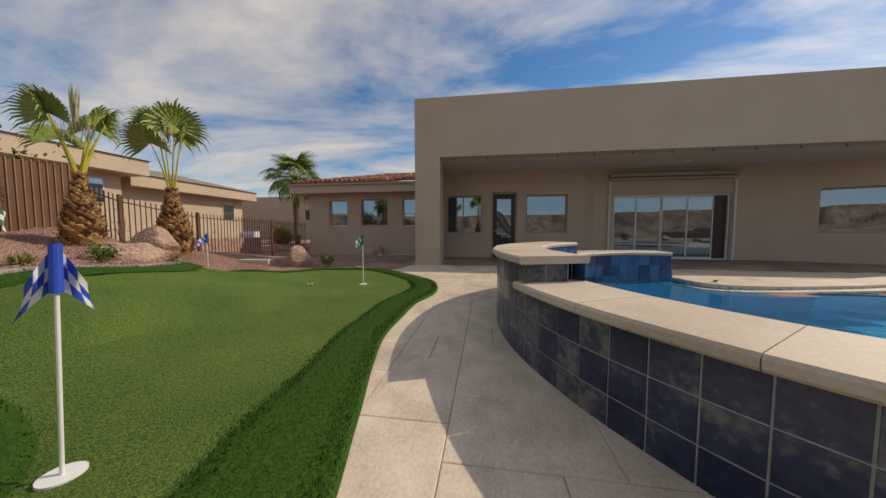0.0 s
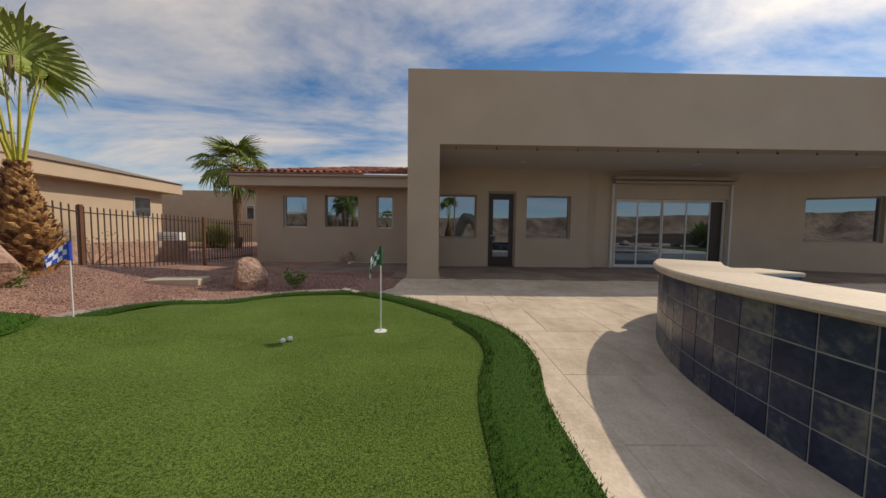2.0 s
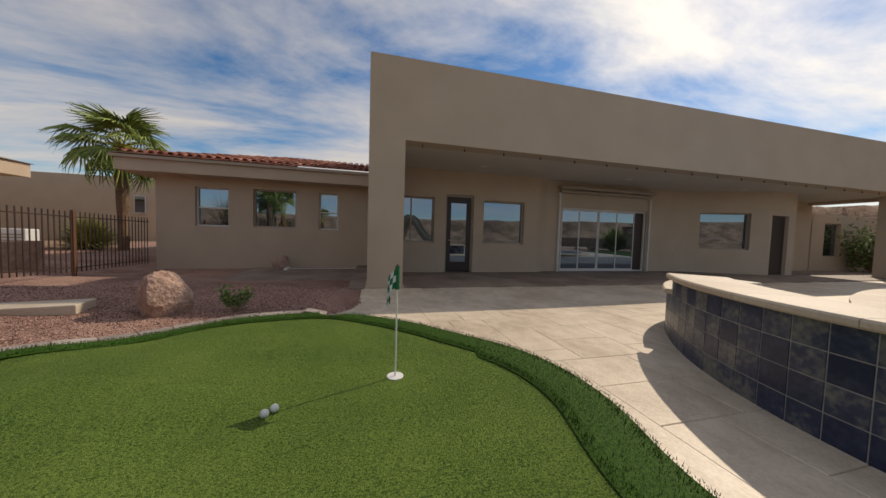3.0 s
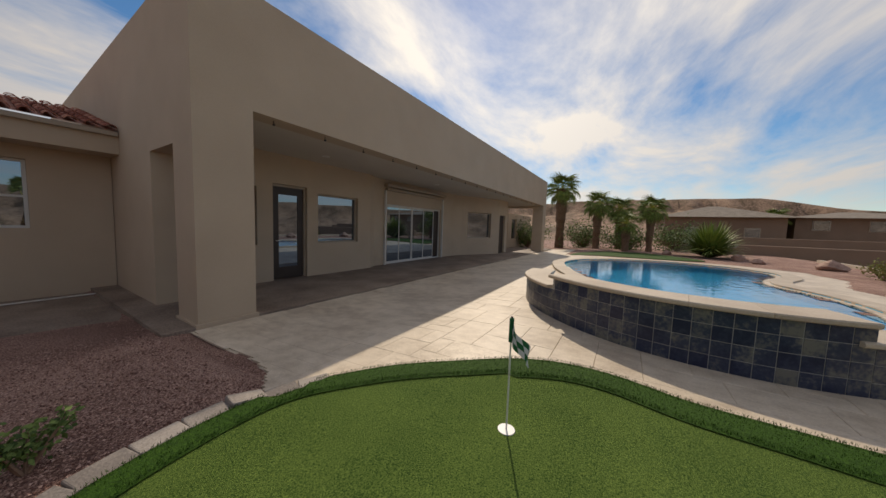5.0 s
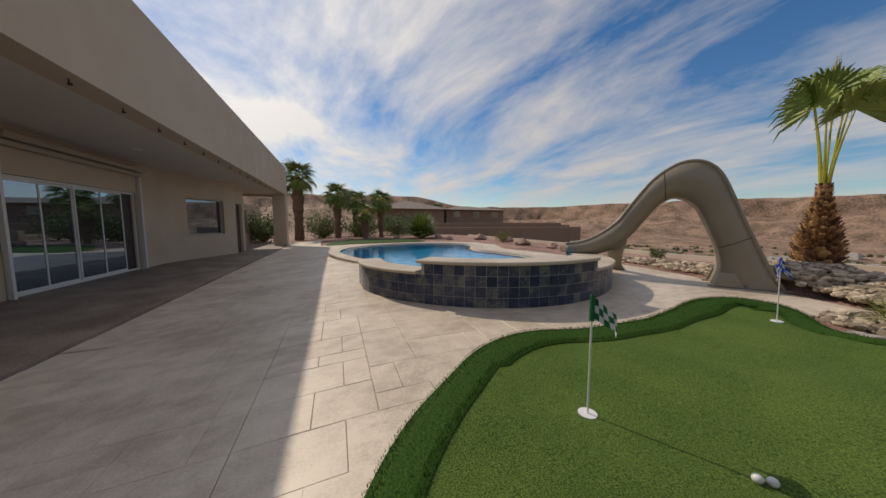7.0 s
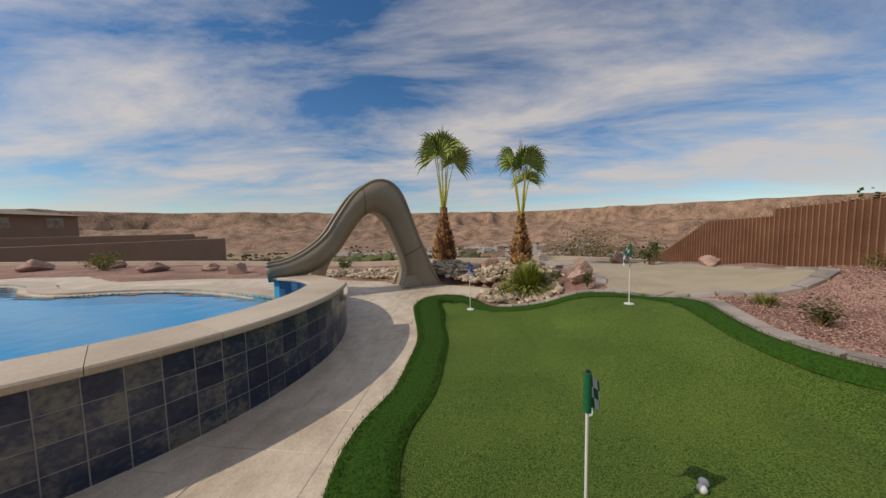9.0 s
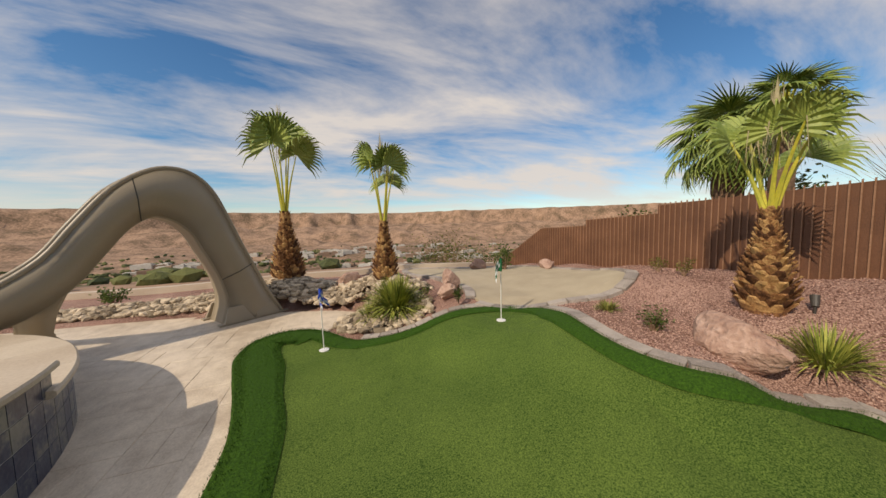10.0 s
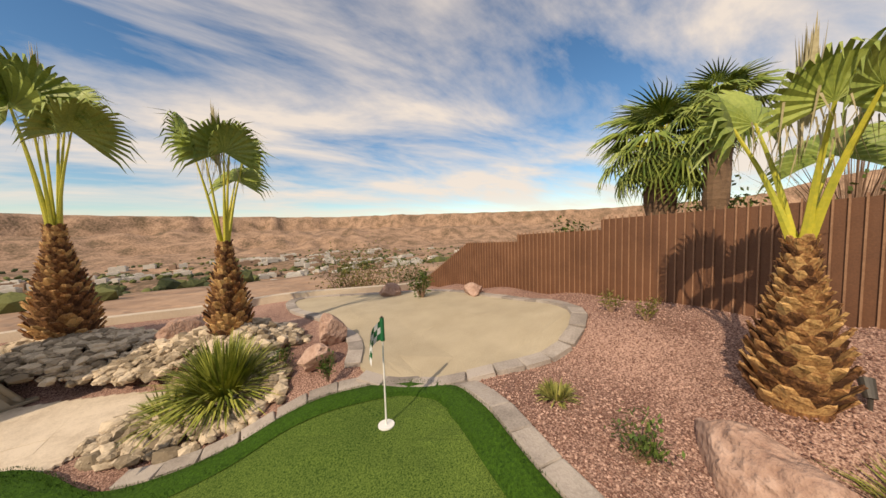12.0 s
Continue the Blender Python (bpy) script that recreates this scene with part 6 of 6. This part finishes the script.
# ---- patio details ----
for k in range(21):
    bm = bmesh.new()
    tube(bm, (0, 0, 0), (0, 0, -0.05), 0.008, 0.008, 6)
    box(bm, -0.012, 0.012, -0.03, 0.012, -0.075, -0.05)
    ob = new("hook", mesh_of("hook", bm, DARK))
    ob.location = (5.62 + 0.975 * k if k < 20 else 24.0, 16.60, CEIL)
    tagged(ob, "small dark metal hook under the patio fascia", "hook", "fascia hooks")
for x in (7.63, 12.7, 17.9):
    c = thing("recessed_light", (x, 18.0, CEIL), "round white recessed ceiling light, unlit", "ceiling light", "recessed lights")
    bm = bmesh.new()
    tube(bm, (0, 0, -0.012), (0, 0, 0.0), 0.09, 0.095, 24)
    part("trim_ring", bm, WHITE, c)
    bm = bmesh.new()
    tube(bm, (0, 0, -0.016), (0, 0, -0.0125), 0.06, 0.06, 20)
    part("lens", bm, FRAMEW, c)
spot = thing("spotlight", on(1.22, 11.2), "small black landscape spotlight at the foot of the palm", "spotlight")
bm = bmesh.new()
tube(bm, (0, 0, -0.02), (0, 0, 0.06), 0.01, 0.01)
part("stake", bm, SLIDED, spot)
bm = bmesh.new()
tube(bm, (0.0, 0, 0.06), (-0.05, -0.02, 0.15), 0.025, 0.032, 14)
part("lamp_head", bm, SLIDED, spot)
d = thing("door", (19.23, 17.93, PZ), "dark brown closed door in the slanting bay", "door", kind="structure")
part("leaf", boxes((0, 0.86, 0, 0.05, 0.01, 2.24), bevel=0.004), DARK, d)
part("door_frame", boxes((-0.03, 0.0, -0.02, 0.07, 0, 2.27), (0.86, 0.89, -0.02, 0.07, 0, 2.27)), FRAMET, d)
window((21.2, 19.3, PZ), 1.7, 2.26, (0.85,), FRAMEW, "white-framed glazed doors beyond the bay")
window((25.4, 19.3, 0.5), 1.2, 1.6, (), FRAMET, "dark window beyond the far column")


# ---- deck tiles and wall tiles, the small pieces ----
def tile_mesh(w, d, k):
    rnd = random.Random(900 + k)
    bm = bmesh.new()
    b = 0.004
    lo = [bm.verts.new(p) for p in ((0, 0, -0.02), (w, 0, -0.02), (w, d, -0.02), (0, d, -0.02))]
    mi = [bm.verts.new((x, y, 0.008)) for x, y in ((0, 0), (w, 0), (w, d), (0, d))]
    hi = [bm.verts.new((x, y, 0.012)) for x, y in ((b, b), (w - b, b), (w - b, d - b), (b, d - b))]
    for q in range(4):
        bm.faces.new((lo[q], lo[(q + 1) % 4], mi[(q + 1) % 4], mi[q]))
        bm.faces.new((mi[q], mi[(q + 1) % 4], hi[(q + 1) % 4], hi[q]))
    bm.faces.new(hi)
    return mesh_of("tile", bm, TRAV)


def deck_tiles():
    rnd = random.Random(3)
    deck = bpy.data.objects["deck"]
    U = 0.2032
    sizes = [(3, 2), (2, 2), (3, 2), (2, 3), (4, 2), (1, 2), (2, 1)]
    meshes = {s: tile_mesh(s[0] * U - 0.002, s[1] * U - 0.002, i) for i, s in enumerate(set(sizes + [(1, 1)]))}
    turn = radians(0)
    taken = set()
    nx, ny = int(23.5 / U), int(11.6 / U)
    x0, y0 = 3.6, 5.0
    parts = 0
    v2, f2 = [], []
    for j in range(ny):
        for i in range(nx):
            if (i, j) in taken:
                continue
            opts = sizes[:]
            rnd.shuffle(opts)
            for w, d in opts + [(1, 1)]:
                cells = [(i + a, j + b) for a in range(w) for b in range(d)]
                if not any(c in taken for c in cells):
                    break
            taken.update(cells)
            x, y = x0 + i * U, y0 + j * U
            corners = [(x, y), (x + w * U, y), (x + w * U, y + d * U), (x, y + d * U)]
            n_in = sum(deck_over(a, b) for a, b in corners)
            if n_in == 0:
                continue
            if y + d * U > 16.42:
                continue
            full = n_in == 4
            pieces = [(x, y, w, d)] if full else [(x + a * U / 6, y + b * U / 6, 1 / 6, 1 / 6) for a in range(w * 6) for b in range(d * 6) if deck_over(x + (a + 0.5) * U / 6, y + (b + 0.5) * U / 6)]
            for px, py, pw, pd in pieces:
                cx, cy = px + pw * U / 2, py + pd * U / 2
                z = deck_z(cx, cy)
                if full and math.hypot(cx - 6.2, cy - 10.8) < 3.4 and parts < 300:
                    ob = new("tile", meshes[(pw, pd)])
                    ob.parent = deck
                    gx = (deck_z(cx + 0.2, cy) - deck_z(cx - 0.2, cy)) / 0.4
                    gy = (deck_z(cx, cy + 0.2) - deck_z(cx, cy - 0.2)) / 0.4
                    ob.rotation_euler = (math.atan(gy), -math.atan(gx), 0)
                    ob.location = (px + 0.002, py + 0.002, deck_z(px, py) + rnd.uniform(-0.0008, 0.0008))
                    parts += 1
                else:
                    g = 0.0012 if full else 0.0
                    k = len(v2)
                    for a, b in ((px + g, py + g), (px + pw * U - g, py + g), (px + pw * U - g, py + pd * U - g), (px + g, py + pd * U - g)):
                        v2.append((a, b, deck_z(a, b) - 0.01))
                    for a, b in ((px + g, py + g), (px + pw * U - g, py + g), (px + pw * U - g, py + pd * U - g), (px + g, py + pd * U - g)):
                        v2.append((a, b, deck_z(a, b) + 0.012))
                    f2 += [(k + 4, k + 5, k + 6, k + 7)] + [(k + q, k + (q + 1) % 4, k + 4 + (q + 1) % 4, k + 4 + q) for q in range(4)]
    me = bpy.data.meshes.new("far_tiles")
    me.from_pydata(v2, [], f2)
    me.materials.append(TRAVI)
    ob = new("deck_tiles", me)
    tagged(ob, "pale travertine tiles farther along the deck", "tiles", "", "stuff")


TRAVI = material("travertine", (0.48, 0.385, 0.29), (0.74, 0.63, 0.50), 5, 0.5, bump=0.25, fine=60, c3=(0.62, 0.52, 0.405), stretch=(1.5, 1, 1), rand=0.09, patch=(0.9, 0.13), depth=0.003, island=True)
deck_tiles()


def wall_tiles():
    """Square slate tiles on the outside of the raised wall."""
    n = len(RUN)
    size = 0.152
    line = evenly(RUN, size)
    bm = bmesh.new()
    g = 0.003
    w = size - 2 * g
    lo = [bm.verts.new(p) for p in ((0, 0, 0), (w, 0, 0), (w, 0, w), (0, 0, w))]
    hi = [bm.verts.new(p) for p in ((0.001, -0.003, 0.001), (w - 0.001, -0.003, 0.001), (w - 0.001, -0.003, w - 0.001), (0.001, -0.003, w - 0.001))]
    for q in range(4):
        bm.faces.new((lo[(q + 1) % 4], lo[q], hi[q], hi[(q + 1) % 4]))
    bm.faces.new(hi)
    bmesh.ops.recalc_face_normals(bm, faces=bm.faces[:])
    me = mesh_of("tile", bm, SLATE)
    rnd = random.Random(12)
    L = len(line)
    for k in range(L - 1):
        a, b = line[k], line[k + 1]
        f = (k + 0.5) / L
        top = 0.61 if NN < f < NS else 0.445
        rows = 4 if top > 0.5 else 3
        ang = math.atan2(b.y - a.y, b.x - a.x)
        t = (b - a).normalized()
        nr = Vector((t.y, -t.x, 0))
        z0 = top - 4 * size if top > 0.5 else top - 3 * size
        for r in range(rows):
            z = z0 + r * size
            if z + size < -0.02:
                continue
            ob = new("tile", me)
            ob.parent = POOLWALL
            ob.location = (a.x + nr.x * 0.001, a.y + nr.y * 0.001, z + g)
            ob.rotation_euler = (rnd.uniform(-0.006, 0.006), 0, ang)
    # end faces of the higher stretch, and the blue tiles on its pool side
    for f0 in (NN, NS):
        k = 4 * (int(f0 * n / 4) + 1)
        a, b = RUN[k], INNER[k]
        ang = math.atan2(b.y - a.y, b.x - a.x)
        for c in range(2):
            for r in range(1):
                p = a.lerp(b, c * 0.5)
                ob = new("tile", me)
                ob.parent = POOLWALL
                sgn = 1 if f0 == NS else -1
                if f0 == NS:
                    ob.location = (p.x, p.y, 0.465)
                    ob.rotation_euler = (0, 0, ang)
                else:
                    q = a.lerp(b, c * 0.5 + 0.5)
                    ob.location = (q.x, q.y, 0.465)
                    ob.rotation_euler = (0, 0, ang + math.pi)
                ob.scale = (0.98, 1, 0.98)
    bm = bmesh.new()
    inl = evenly(offset_line(RUN, COPEW - 0.02), size)
    for k in range(len(inl) - 1):
        a, b = inl[k], inl[k + 1]
        f = (k + 0.5) / len(inl)
        top = 0.61 if NN < f < NS else 0.445
        for r in range(5):
            z1 = top - r * size
            z0 = z1 - size + 0.004
            if z1 < -0.1:
                break
            t = (b - a).normalized() * 0.003
            bm.faces.new([bm.verts.new(p) for p in ((a.x + t.x, a.y + t.y, z0), (b.x - t.x, b.y - t.y, z0), (b.x - t.x, b.y - t.y, z1), (a.x + t.x, a.y + t.y, z1))])
    part("waterline_tiles", bm, POOLBI, POOLWALL, "small glazed blue tiles above the water")
    bpy.data.objects["waterline_tiles"]["kind"] = "stuff"
    bm = bmesh.new()
    fl = evenly(smooth_line([(*p, 0) for p in POOL], 5), size)
    inn = offset_line(fl, -0.02)
    for a, b in zip(inn, inn[1:]):
        t = (b - a).normalized() * 0.003
        bm.faces.new([bm.verts.new(p) for p in ((a.x + t.x, a.y + t.y, -0.09), (b.x - t.x, b.y - t.y, -0.09), (b.x - t.x, b.y - t.y, 0.062), (a.x + t.x, a.y + t.y, 0.062))])
    ob = part("waterline_tile_band", bm, POOLBI, bpy.data.objects["pool_coping"], "glazed blue tiles at the far waterline")
    ob["kind"] = "stuff"


POOLBI = material("blue pool tile", (0.008, 0.035, 0.11), (0.04, 0.14, 0.30), 8, 0.2, bump=0.3, fine=30, rand=0.6, island=True)
wall_tiles()
